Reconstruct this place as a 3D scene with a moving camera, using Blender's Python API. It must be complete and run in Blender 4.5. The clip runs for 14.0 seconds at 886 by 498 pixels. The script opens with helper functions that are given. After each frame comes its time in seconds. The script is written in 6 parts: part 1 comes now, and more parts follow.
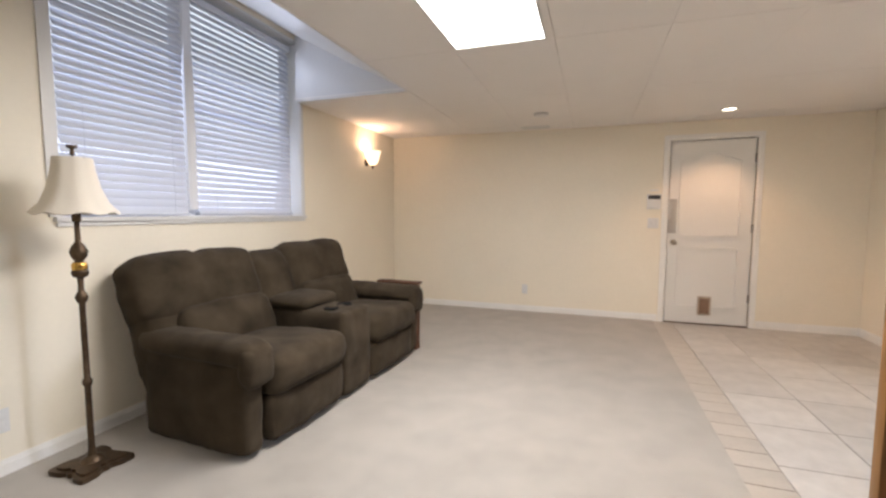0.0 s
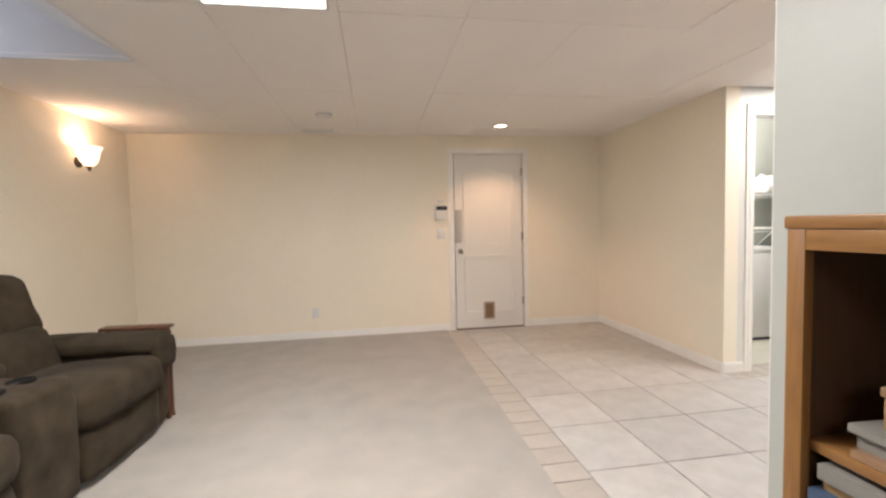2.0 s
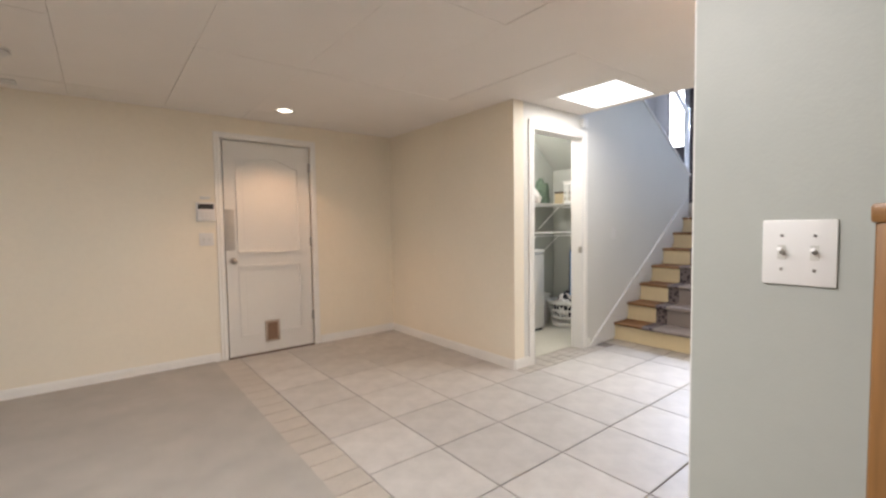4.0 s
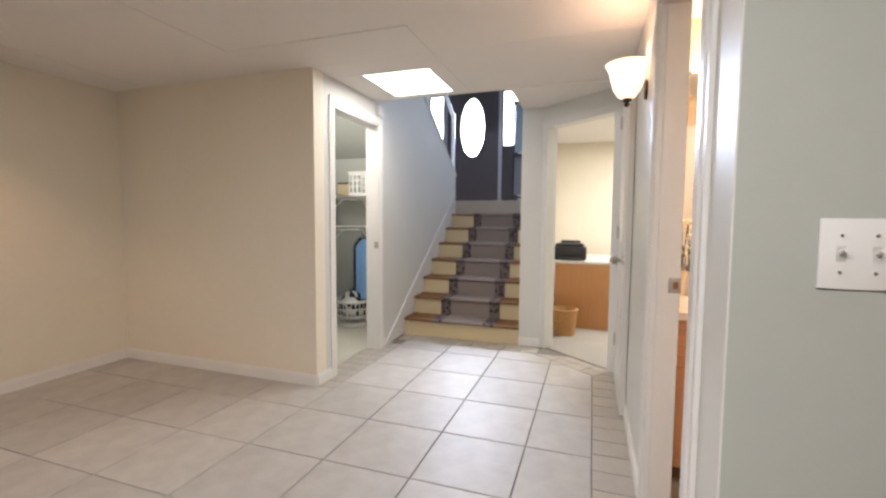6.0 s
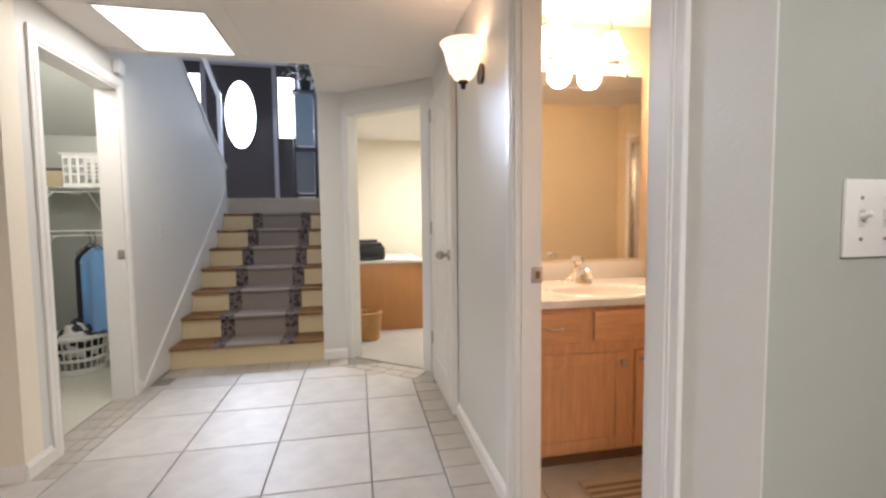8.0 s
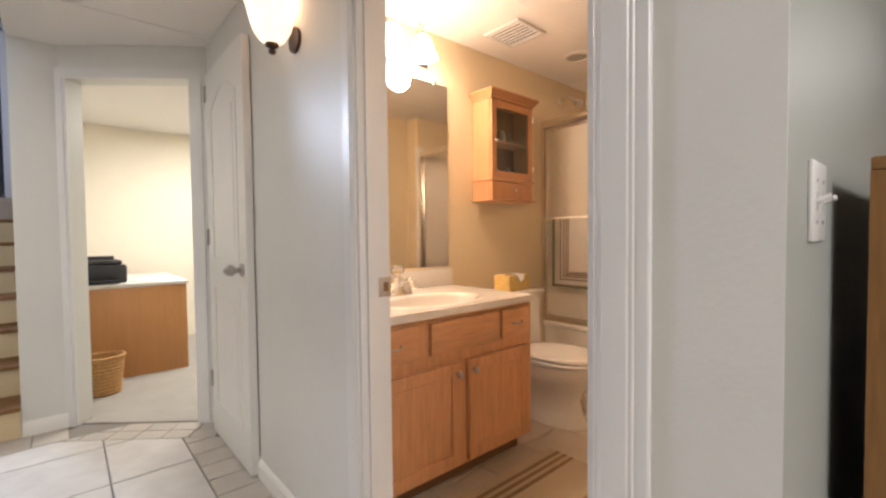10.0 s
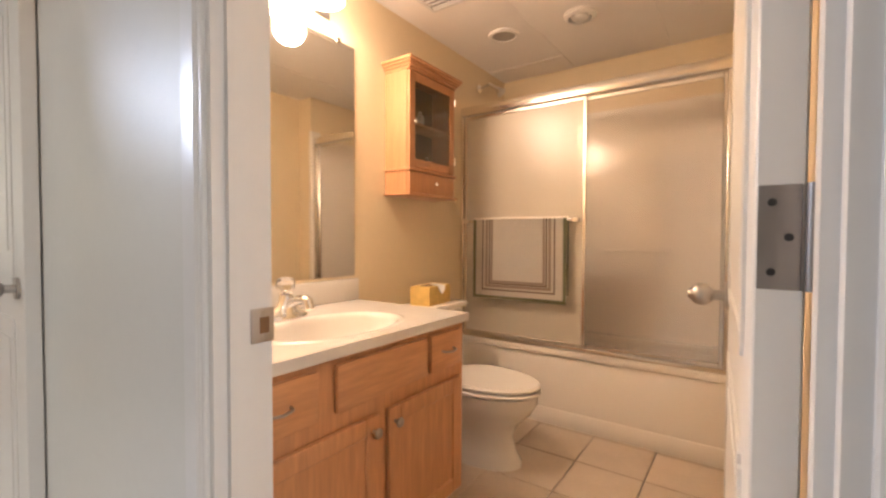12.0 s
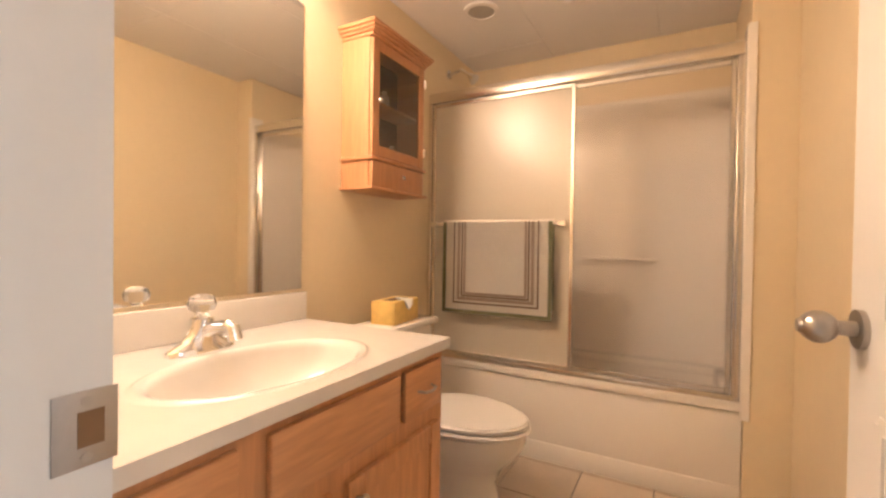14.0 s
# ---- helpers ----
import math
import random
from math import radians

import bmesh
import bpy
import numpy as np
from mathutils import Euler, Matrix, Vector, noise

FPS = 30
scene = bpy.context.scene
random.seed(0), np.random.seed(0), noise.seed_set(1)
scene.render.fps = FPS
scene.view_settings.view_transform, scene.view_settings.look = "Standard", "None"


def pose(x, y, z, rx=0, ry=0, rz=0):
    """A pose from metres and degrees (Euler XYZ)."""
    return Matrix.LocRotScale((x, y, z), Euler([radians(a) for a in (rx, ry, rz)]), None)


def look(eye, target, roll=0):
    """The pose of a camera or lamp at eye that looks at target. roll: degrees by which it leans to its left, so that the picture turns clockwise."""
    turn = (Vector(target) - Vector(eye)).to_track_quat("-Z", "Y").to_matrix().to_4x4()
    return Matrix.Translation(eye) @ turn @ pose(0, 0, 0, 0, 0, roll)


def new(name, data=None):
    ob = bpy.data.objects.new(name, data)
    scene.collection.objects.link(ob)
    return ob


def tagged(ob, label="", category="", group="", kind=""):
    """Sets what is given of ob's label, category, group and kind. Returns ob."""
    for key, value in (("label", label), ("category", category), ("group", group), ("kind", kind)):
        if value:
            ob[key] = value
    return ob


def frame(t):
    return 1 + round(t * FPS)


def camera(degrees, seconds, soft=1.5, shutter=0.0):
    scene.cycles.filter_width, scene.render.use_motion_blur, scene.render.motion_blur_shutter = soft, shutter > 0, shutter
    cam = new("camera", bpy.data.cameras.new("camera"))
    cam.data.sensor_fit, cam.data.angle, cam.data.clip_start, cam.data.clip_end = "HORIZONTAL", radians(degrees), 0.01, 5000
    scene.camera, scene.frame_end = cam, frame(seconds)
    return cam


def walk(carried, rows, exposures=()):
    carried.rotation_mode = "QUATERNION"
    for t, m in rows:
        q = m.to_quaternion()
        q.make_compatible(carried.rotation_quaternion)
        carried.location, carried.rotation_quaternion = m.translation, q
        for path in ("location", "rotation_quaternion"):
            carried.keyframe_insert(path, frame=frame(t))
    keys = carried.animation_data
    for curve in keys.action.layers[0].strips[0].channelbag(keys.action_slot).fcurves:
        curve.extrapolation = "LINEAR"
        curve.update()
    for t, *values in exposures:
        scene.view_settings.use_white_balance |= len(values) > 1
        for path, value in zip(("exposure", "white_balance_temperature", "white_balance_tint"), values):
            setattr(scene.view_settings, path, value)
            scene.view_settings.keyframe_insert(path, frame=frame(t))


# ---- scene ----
cam = camera(91.1, 14.0, 2.5)
PATH = [
    (0, (1.541, 2.264, 1.236), (0.898, 4.151, 1.073), 0.1),
    (0.5, (1.516, 2.381, 1.223), (1.119, 4.336, 1.071), -0.2),
    (1, (1.488, 2.511, 1.222), (1.339, 4.501, 1.085), -0.6),
    (1.5, (1.485, 2.633, 1.216), (1.55, 4.629, 1.098), -1.1),
    (2, (1.444, 2.786, 1.233), (1.752, 4.759, 1.122), -1.4),
    (2.5, (1.432, 2.939, 1.218), (1.982, 4.86, 1.124), -1.6),
    (3, (1.437, 3.072, 1.201), (2.229, 4.907, 1.127), -1.6),
    (3.2, (1.454, 3.13, 1.21), (2.341, 4.921, 1.131), -1.7),
    (5.3, (1.459, 3.752, 1.217), (3.178, 4.769, 1.097), 0.7),
    (5.5, (1.475, 3.835, 1.216), (3.254, 4.740, 1.092), 0.5),
    (6, (1.544, 3.956, 1.212), (3.432, 4.603, 1.074), 0.4),
    (6.5, (1.628, 4.060, 1.193), (3.584, 4.452, 1.050), 0.3),
    (7, (1.721, 4.147, 1.178), (3.712, 4.280, 1.038), 0.1),
    (7.5, (1.815, 4.232, 1.166), (3.806, 4.102, 1.036), -0.3),
    (8, (1.906, 4.301, 1.161), (3.865, 3.915, 1.037), -0.6),
    (8.5, (2.007, 4.357, 1.152), (3.896, 3.709, 1.038), -0.6),
    (9, (2.106, 4.402, 1.141), (3.898, 3.519, 1.046), -0.6),
    (9.2, (2.136, 4.429, 1.132), (3.873, 3.440, 1.044), -0.6),
    (11.3, (2.614, 4.198, 1.113), (3.838, 2.617, 1.054), 0.0),
    (11.5, (2.656, 4.164, 1.120), (3.847, 2.559, 1.058), 0.2),
    (12, (2.730, 4.083, 1.114), (3.879, 2.447, 1.060), 0.2),
    (12.5, (2.812, 4.004, 1.109), (3.911, 2.333, 1.061), 0.3),
    (13, (2.886, 3.925, 1.110), (3.924, 2.216, 1.063), 0.5),
    (13.5, (2.955, 3.861, 1.108), (3.942, 2.122, 1.067), 0.7),
    (14, (3.013, 3.811, 1.109), (3.972, 2.057, 1.083), 0.8),
]
walk(cam, [(t, look(eye, target, roll)) for t, eye, target, roll in PATH],
     exposures=[(0.0, 0.60), (1.5, 0.68), (3.0, 0.50), (5.5, 0.20), (9.0, 0.08), (11.5, 0.12), (14.0, 0.18)])

# ---- world, lights, exposure ----
world = bpy.data.worlds.new("world")
world.use_nodes = True
scene.world = world
_n = world.node_tree.nodes
_sky = _n.new("ShaderNodeTexSky")
_sky.sky_type, _sky.sun_disc, _sky.sun_elevation, _sky.sun_rotation = "NISHITA", False, radians(40), radians(90)
world.node_tree.links.new(_sky.outputs[0], _n["Background"].inputs[0])
_n["Background"].inputs[1].default_value = 0.12


def lamp(name, kind, m, watts, colour, size=0.1, size_y=None, spread=None):
    data = bpy.data.lights.new(name, kind)
    data.energy, data.color = watts, colour
    if kind == "AREA":
        data.size = size
        if size_y:
            data.shape, data.size_y = "RECTANGLE", size_y
        if spread:
            data.spread = spread
    else:
        data.shadow_soft_size = size
        if kind == "SPOT":
            data.spot_size, data.spot_blend = radians(110), 0.6
    ob = new(name, data)
    ob.matrix_basis = m
    return ob


COOL, WARM, DAY, VANITY = (1.0, 0.955, 0.94), (1.0, 0.60, 0.36), (0.68, 0.76, 1.0), (1.0, 0.715, 0.545)
H = 2.243      # dropped ceiling
L = 1.464      # entry landing
lamp("panel_lamp_room", "AREA", pose(0.99, 4.32, H - 0.012), 45, COOL, 0.53, 1.14)
lamp("panel_lamp_hall", "AREA", pose(4.68, 5.30, H - 0.012), 10, COOL, 0.54, 0.5)
# added fill lamp behind the camera; no panel light is known there
lamp("room_south_fill", "AREA", pose(0.99, 0.66, H - 0.012), 14, COOL, 0.53, 1.14)
lamp("sconce_bulb_room", "POINT", pose(-0.935, 6.95, 1.945), 2.8, (1.0, 0.70, 0.53), 0.05)
lamp("sconce_bulb_hall", "POINT", pose(3.857, 3.82, 1.935), 1.6, (1.0, 0.70, 0.53), 0.05)
lamp("downlight_bulb", "SPOT", pose(2.77, 7.21, H - 0.02), 24, WARM, 0.05)
for _y in (2.875, 3.075, 3.275):
    lamp("vanity_bulb", "POINT", pose(4.185, _y, 2.04), 11.5, VANITY, 0.08)
# unseen fill lamp, added to brighten the office walls
lamp("office_fill", "AREA", pose(6.6, 3.0, H - 0.012), 60, (1.0, 0.96, 0.9), 0.55, 1.1)
# added fill light for the closet inside; no bulb is known here
lamp("closet_fill", "POINT", pose(4.85, 6.35, 2.3), 30, COOL, 0.05)
lamp("door_daylight", "AREA", look((8.93, 5.98, 2.8), (5.0, 5.3, 1.6)), 135, (0.68, 0.77, 1.0), 0.5, 1.0)
lamp("window_daylight", "AREA", look((-1.16, 4.7, 1.95), (2.0, 4.7, 1.5)), 12, DAY, 1.8, 1.4)


# ---- materials ----
def material(name, colour, rough=0.6, metal=0.0, grain=0.06, scale=30.0, patch=0.06, patch_scale=2.0, bump=0.08,
             bump_scale=None, stretch=(1, 1, 1), coat=0.0, island=0.0, sheen=0.0, object_random=0.0):
    mat = bpy.data.materials.new(name)
    mat.use_nodes = True
    nt = mat.node_tree
    bsdf = nt.nodes["Principled BSDF"]
    bsdf.inputs["Roughness"].default_value = rough
    bsdf.inputs["Metallic"].default_value = metal
    bsdf.inputs["Coat Weight"].default_value = coat
    bsdf.inputs["Sheen Weight"].default_value = sheen
    coord = nt.nodes.new("ShaderNodeTexCoord")
    mapping = nt.nodes.new("ShaderNodeMapping")
    mapping.inputs["Scale"].default_value = stretch
    nt.links.new(coord.outputs["Object"], mapping.inputs[0])
    fine = nt.nodes.new("ShaderNodeTexNoise")
    fine.inputs["Scale"].default_value, fine.inputs["Detail"].default_value = scale, 6
    big = nt.nodes.new("ShaderNodeTexNoise")
    big.inputs["Scale"].default_value, big.inputs["Detail"].default_value = patch_scale, 3
    nt.links.new(mapping.outputs[0], fine.inputs["Vector"])
    nt.links.new(mapping.outputs[0], big.inputs["Vector"])
    value = None

    def spread(socket, amount):
        m = nt.nodes.new("ShaderNodeMapRange")
        m.inputs["From Min"].default_value, m.inputs["From Max"].default_value = 0.25, 0.75
        m.inputs["To Min"].default_value, m.inputs["To Max"].default_value = 1 - amount, 1 + amount
        nt.links.new(socket, m.inputs["Value"])
        return m.outputs[0]

    def times(a, b):
        m = nt.nodes.new("ShaderNodeMath")
        m.operation = "MULTIPLY"
        nt.links.new(a, m.inputs[0])
        nt.links.new(b, m.inputs[1])
        return m.outputs[0]

    value = times(spread(fine.outputs[0], grain), spread(big.outputs[0], patch))
    if island:
        geo = nt.nodes.new("ShaderNodeNewGeometry")
        value = times(value, spread(geo.outputs["Random Per Island"], island))
    if object_random:
        info = nt.nodes.new("ShaderNodeObjectInfo")
        value = times(value, spread(info.outputs["Random"], object_random))
    hsv = nt.nodes.new("ShaderNodeHueSaturation")
    hsv.inputs["Color"].default_value = (*colour, 1)
    nt.links.new(value, hsv.inputs["Value"])
    nt.links.new(hsv.outputs[0], bsdf.inputs["Base Color"])
    if bump:
        b = nt.nodes.new("ShaderNodeBump")
        b.inputs["Strength"].default_value, b.inputs["Distance"].default_value = bump, 0.004
        if bump_scale:
            bn = nt.nodes.new("ShaderNodeTexNoise")
            bn.inputs["Scale"].default_value, bn.inputs["Detail"].default_value = bump_scale, 4
            nt.links.new(mapping.outputs[0], bn.inputs["Vector"])
            nt.links.new(bn.outputs[0], b.inputs["Height"])
        else:
            nt.links.new(fine.outputs[0], b.inputs["Height"])
        nt.links.new(b.outputs[0], bsdf.inputs["Normal"])
    return mat


def glowing(name, colour, strength, base=(0.8, 0.8, 0.8)):
    mat = bpy.data.materials.new(name)
    mat.use_nodes = True
    bsdf = mat.node_tree.nodes["Principled BSDF"]
    bsdf.inputs["Base Color"].default_value = (*base, 1)
    bsdf.inputs["Emission Color"].default_value = (*colour, 1)
    bsdf.inputs["Emission Strength"].default_value = strength
    return mat


def glass(name, colour=(1, 1, 1), rough=0.0, ior=1.45, alpha=None):
    mat = bpy.data.materials.new(name)
    mat.use_nodes = True
    bsdf = mat.node_tree.nodes["Principled BSDF"]
    bsdf.inputs["Base Color"].default_value = (*colour, 1)
    bsdf.inputs["Roughness"].default_value = rough
    bsdf.inputs["IOR"].default_value = ior
    bsdf.inputs["Transmission Weight"].default_value = 1.0
    if alpha is not None:
        bsdf.inputs["Alpha"].default_value = alpha
    return mat


CREAM = material("cream_wall_paint", (0.84, 0.77, 0.64), 0.55, grain=0.015, patch=0.02, bump=0.10, bump_scale=140)
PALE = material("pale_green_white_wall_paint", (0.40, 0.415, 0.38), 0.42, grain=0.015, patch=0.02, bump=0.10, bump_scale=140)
HALLPAINT = material("satin_white_wall_paint", (0.67, 0.665, 0.63), 0.40, grain=0.012, patch=0.02, bump=0.12, bump_scale=120)
BATHPAINT = material("tan_wall_paint", (0.76, 0.63, 0.43), 0.45, grain=0.015, patch=0.02, bump=0.10, bump_scale=140)
CEIL = material("ceiling_tile", (0.86, 0.82, 0.78), 0.9, grain=0.03, scale=220, patch=0.02, bump=0.35, bump_scale=260)
WHITE = material("white_trim_paint", (0.71, 0.70, 0.68), 0.32, grain=0.01, patch=0.015, bump=0.03)
# lighter copy of the trim white: makes up in colour for shade on it
TRIMLIT = material("lightened_white_trim", (0.84, 0.82, 0.78), 0.35, grain=0.02, scale=60, patch=0.03, patch_scale=6, bump=0.03)
GLOSSWHITE = material("white_door_paint", (0.76, 0.74, 0.70), 0.35, grain=0.01, patch=0.015, bump=0.04)
CARPET = material("beige_carpet", (0.375, 0.345, 0.305), 0.95, grain=0.16, scale=420, patch=0.10, patch_scale=4.5, bump=0.9, bump_scale=380, sheen=0.2)
GROUT = material("grout", (0.23, 0.205, 0.18), 0.9, grain=0.1, scale=80)
TILE = material("glazed_floor_tile", (0.50, 0.475, 0.445), 0.46, grain=0.02, scale=40, patch=0.11, patch_scale=8.0, bump=0.02, bump_scale=8, object_random=0.05)
BORDER = material("small_border_tile", (0.44, 0.40, 0.35), 0.38, grain=0.04, scale=50, patch=0.06, patch_scale=7, bump=0.05, object_random=0.04)
OAK = material("honey_oak", (0.225, 0.108, 0.033), 0.38, grain=0.20, scale=9, patch=0.08, patch_scale=3, bump=0.08, stretch=(1, 14, 14))
OAKV = material("honey_oak_upright", (0.225, 0.108, 0.033), 0.38, grain=0.20, scale=9, patch=0.08, patch_scale=3, bump=0.08, stretch=(14, 14, 1))
OAKY = material("honey_oak_along", (0.225, 0.108, 0.033), 0.38, grain=0.20, scale=9, patch=0.08, patch_scale=3, bump=0.08, stretch=(14, 1, 14))
# oak darkened for the bookcase inside: the shade there is in the colour
SHADEDOAK = material("shaded_oak", (0.07, 0.035, 0.018), 0.5, grain=0.18, scale=9, stretch=(14, 14, 1))
CHROME = material("chrome", (0.86, 0.86, 0.86), 0.08, 1.0, grain=0.0, patch=0.0, bump=0)
NICKEL = material("brushed_nickel", (0.46, 0.43, 0.40), 0.3, 1.0, grain=0.03, scale=120, patch=0.02, bump=0.03)
ALU = material("satin_aluminium", (0.80, 0.77, 0.72), 0.24, 1.0, grain=0.02, scale=90, patch=0.0, bump=0.0)
BLACK = material("black_plastic", (0.02, 0.02, 0.022), 0.4, grain=0.1, bump=0.05)


# ---- mesh helpers ----
def box(bm, x0, x1, y0, y1, z0, z1, bevel=0.0, seg=2):
    m = Matrix.Translation(((x0 + x1) / 2, (y0 + y1) / 2, (z0 + z1) / 2)) @ Matrix.Diagonal((abs(x1 - x0), abs(y1 - y0), abs(z1 - z0), 1))
    geom = bmesh.ops.create_cube(bm, size=1, matrix=m)
    if bevel:
        edges = list({e for v in geom["verts"] for e in v.link_edges})
        bmesh.ops.bevel(bm, geom=edges, offset=bevel, segments=seg, profile=0.5, affect="EDGES")
    return bm


def rod(bm, a, b, r, seg=12, r2=None):
    a, b = Vector(a), Vector(b)
    d = b - a
    m = Matrix.Translation((a + b) / 2) @ d.to_track_quat("Z", "Y").to_matrix().to_4x4()
    bmesh.ops.create_cone(bm, cap_ends=True, segments=seg, radius1=r, radius2=r if r2 is None else r2, depth=d.length, matrix=m)
    return bm


def ball(bm, c, r, seg=16, scale=(1, 1, 1)):
    bmesh.ops.create_uvsphere(bm, u_segments=seg, v_segments=max(6, seg // 2), radius=r,
                              matrix=Matrix.Translation(c) @ Matrix.Diagonal((*scale, 1)))
    return bm


def lathe(bm, profile, seg=24, centre=(0, 0, 0), closed=False):
    rings = []
    for r, z in profile:
        rings.append([bm.verts.new((centre[0] + r * math.cos(2 * math.pi * i / seg), centre[1] + r * math.sin(2 * math.pi * i / seg), centre[2] + z))
                      for i in range(seg)])
    for a, b in zip(rings, rings[1:]):
        for i in range(seg):
            bm.faces.new((a[i], a[(i + 1) % seg], b[(i + 1) % seg], b[i]))
    if closed:
        bm.faces.new(list(reversed(rings[0])))
        bm.faces.new(rings[-1])
    return bm


def prism(bm, outline, axis, a, b):
    """A solid from a flat outline of (u, v), drawn out along axis from a to b."""
    def at(u, v, w):
        return {"x": (w, u, v), "y": (u, w, v), "z": (u, v, w)}[axis]
    lo = [bm.verts.new(at(u, v, a)) for u, v in outline]
    hi = [bm.verts.new(at(u, v, b)) for u, v in outline]
    bm.faces.new(lo)
    bm.faces.new(list(reversed(hi)))
    n = len(outline)
    for i in range(n):
        bm.faces.new((lo[i], hi[i], hi[(i + 1) % n], lo[(i + 1) % n]))
    bmesh.ops.recalc_face_normals(bm, faces=bm.faces)
    return bm


def tube(bm, points, r, seg=8):
    for a, b in zip(points, points[1:]):
        rod(bm, a, b, r, seg)
    for p in points[1:-1]:
        ball(bm, p, r, seg)
    return bm


def mesh(name, bm, mat, smooth=None):
    data = bpy.data.meshes.new(name)
    bm.to_mesh(data)
    bm.free()
    data.materials.append(mat)
    if smooth:
        data.shade_smooth()
        data.set_sharp_from_angle(angle=radians(smooth))
    return data


def part(name, bm, mat, parent, label="", smooth=40):
    ob = new(name, mesh(name, bm, mat, smooth))
    ob.parent = parent
    return tagged(ob, label)


def thing(name, m, label, category, group=""):
    ob = new(name)
    ob.empty_display_size = 0.1
    ob.matrix_basis = m
    return tagged(ob, label, category, group)


def solid(name, bm, mat, label="", category="", kind="structure", smooth=None):
    return tagged(new(name, mesh(name, bm, mat, smooth)), label, category, "", kind)


def B(*boxes, bevel=0.0):
    bm = bmesh.new()
    for b in boxes:
        box(bm, *b, bevel=bevel)
    return bm


# ---- structure ----
W, N, E = -1.03, 7.72, 4.145          # room faces: west, north, closet block
CF, HS = 5.80, 3.728                   # closet front, hall south wall
SW = 2.42                            # wall with the switch
# window opening in the west wall
WY0, WY1, WZ0, WZ1 = 3.74, 5.72, 1.212, 2.78
solid("wall_west", B((W - 0.22, W, -1.6, WY0, 0, 3.1), (W - 0.22, W, WY1, N, 0, 3.1), (W - 0.22, W, WY0, WY1, 0, WZ0), (W - 0.22, W, WY0, WY1, WZ1, 3.1)),
      CREAM, "cream painted plaster wall with window opening", "wall")
DX0, DX1, DH = 2.36, 3.165, 2.03
solid("wall_north", B((W - 0.22, DX0 - 0.02, N, N + 0.14, 0, H + 0.1), (DX1 + 0.02, 6.3, N, N + 0.14, 0, H + 0.1), (DX0 - 0.02, DX1 + 0.02, N, N + 0.14, DH + 0.02, H + 0.1)),
      CREAM, "cream painted plaster wall with a door", "wall")
solid("wall_closet_west", B((E, E + 0.12, CF, N, 0, 3.15)), CREAM, "cream painted plaster wall", "wall")
CX0, CX1, CH = 4.385, 5.12, 2.05
LX = 7.42                             # edge of the landing
bm = B((E + 0.12, CX0, CF, CF + 0.12, 0, 3.15), (CX0, CX1, CF, CF + 0.12, CH, 3.15))
solid("wall_closet_front", bm, HALLPAINT, "white painted plaster wall beside the closet door", "wall")
bm = prism(bmesh.new(), [(CX1, 0), (LX + 0.03, 0), (LX + 0.03, 1.82), (6.19, 2.60), (5.3, 3.16), (CX1, 3.16)], "y", CF, CF + 0.12)
solid("wall_stair", bm, HALLPAINT, "white satin painted wall with a sloping top", "wall")
solid("wall_stair_south", B((5.70, 8.1, 4.48, 4.60, 0, H + 0.1)), HALLPAINT, "white painted wall end beside the stairs", "wall")


def diag(bm, a, b, t, z0, z1):
    """An upright slab from plan point a to b, t thick towards its right."""
    a, b = Vector(a), Vector(b)
    d = (b - a).normalized()
    n = Vector((d.y, -d.x)) * t
    return prism(bm, [tuple(a), tuple(b), tuple(b + n), tuple(a + n)], "z", z0, z1)


# angled wall with the office doorway
OA, OB = Vector((5.70, 4.40)), Vector((5.165, HS))
od = (OB - OA).normalized()
o0, o1 = OA + od * 0.06, OB - od * 0.10
bm = bmesh.new()
diag(bm, OB, o1, 0.11, 0, 2.05)
diag(bm, o0, OA, 0.11, 0, 2.05)
diag(bm, OB, OA, 0.11, 2.05, H + 0.1)
solid("wall_office_angled", bm, HALLPAINT, "white painted angled wall with a doorway", "wall")
solid("wall_post", B((5.69, 5.70, 4.38, 4.60, 0, H + 0.1)), HALLPAINT, "white painted wall end", "wall")
BX0, BX1, BH = 2.668, 3.435, 2.04     # bathroom doorway
solid("wall_hall_south", B((SW, SW + 0.12, HS - 0.003, HS, 0, H + 0.12), (SW + 0.12, BX0, HS - 0.096, HS, 0, H + 0.12), (BX1, 5.15, HS - 0.096, HS, 0, H + 0.12), (BX0, BX1, HS - 0.096, HS, BH, H + 0.12)),
      HALLPAINT, "white satin painted hall wall with a doorway", "wall")
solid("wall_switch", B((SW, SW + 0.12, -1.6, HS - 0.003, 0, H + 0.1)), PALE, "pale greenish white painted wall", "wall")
solid("wall_south", B((W - 0.22, SW + 0.12, -1.72, -1.6, 0, H + 0.1)), CREAM, "cream painted plaster wall", "wall")
# bathroom shell
BE, BW, BS, BC = 4.305, 2.615, 1.02, 2.31
solid("wall_bath_east", B((BE, BE + 0.1, 0.9, HS - 0.096, 0, BC + 0.1)), BATHPAINT, "tan painted bathroom wall", "wall")
solid("wall_bath_west", B((BW - 0.1, BW, 0.9, HS - 0.096, 0, BC + 0.1)), BATHPAINT, "tan painted bathroom wall", "wall")
solid("wall_bath_south", B((BW, BE, BS - 0.1, BS, 0, BC + 0.1)), BATHPAINT, "tan painted bathroom wall above the tub", "wall")
solid("wall_bath_north", B((BX1, BE, HS - 0.1025, HS - 0.0975, 0, BC), (BW, BX0, HS - 0.1025, HS - 0.0975, 0, BC), (BX0, BX1, HS - 0.1025, HS - 0.0975, BH, BC)), BATHPAINT, "tan painted bathroom wall round the door", "wall")
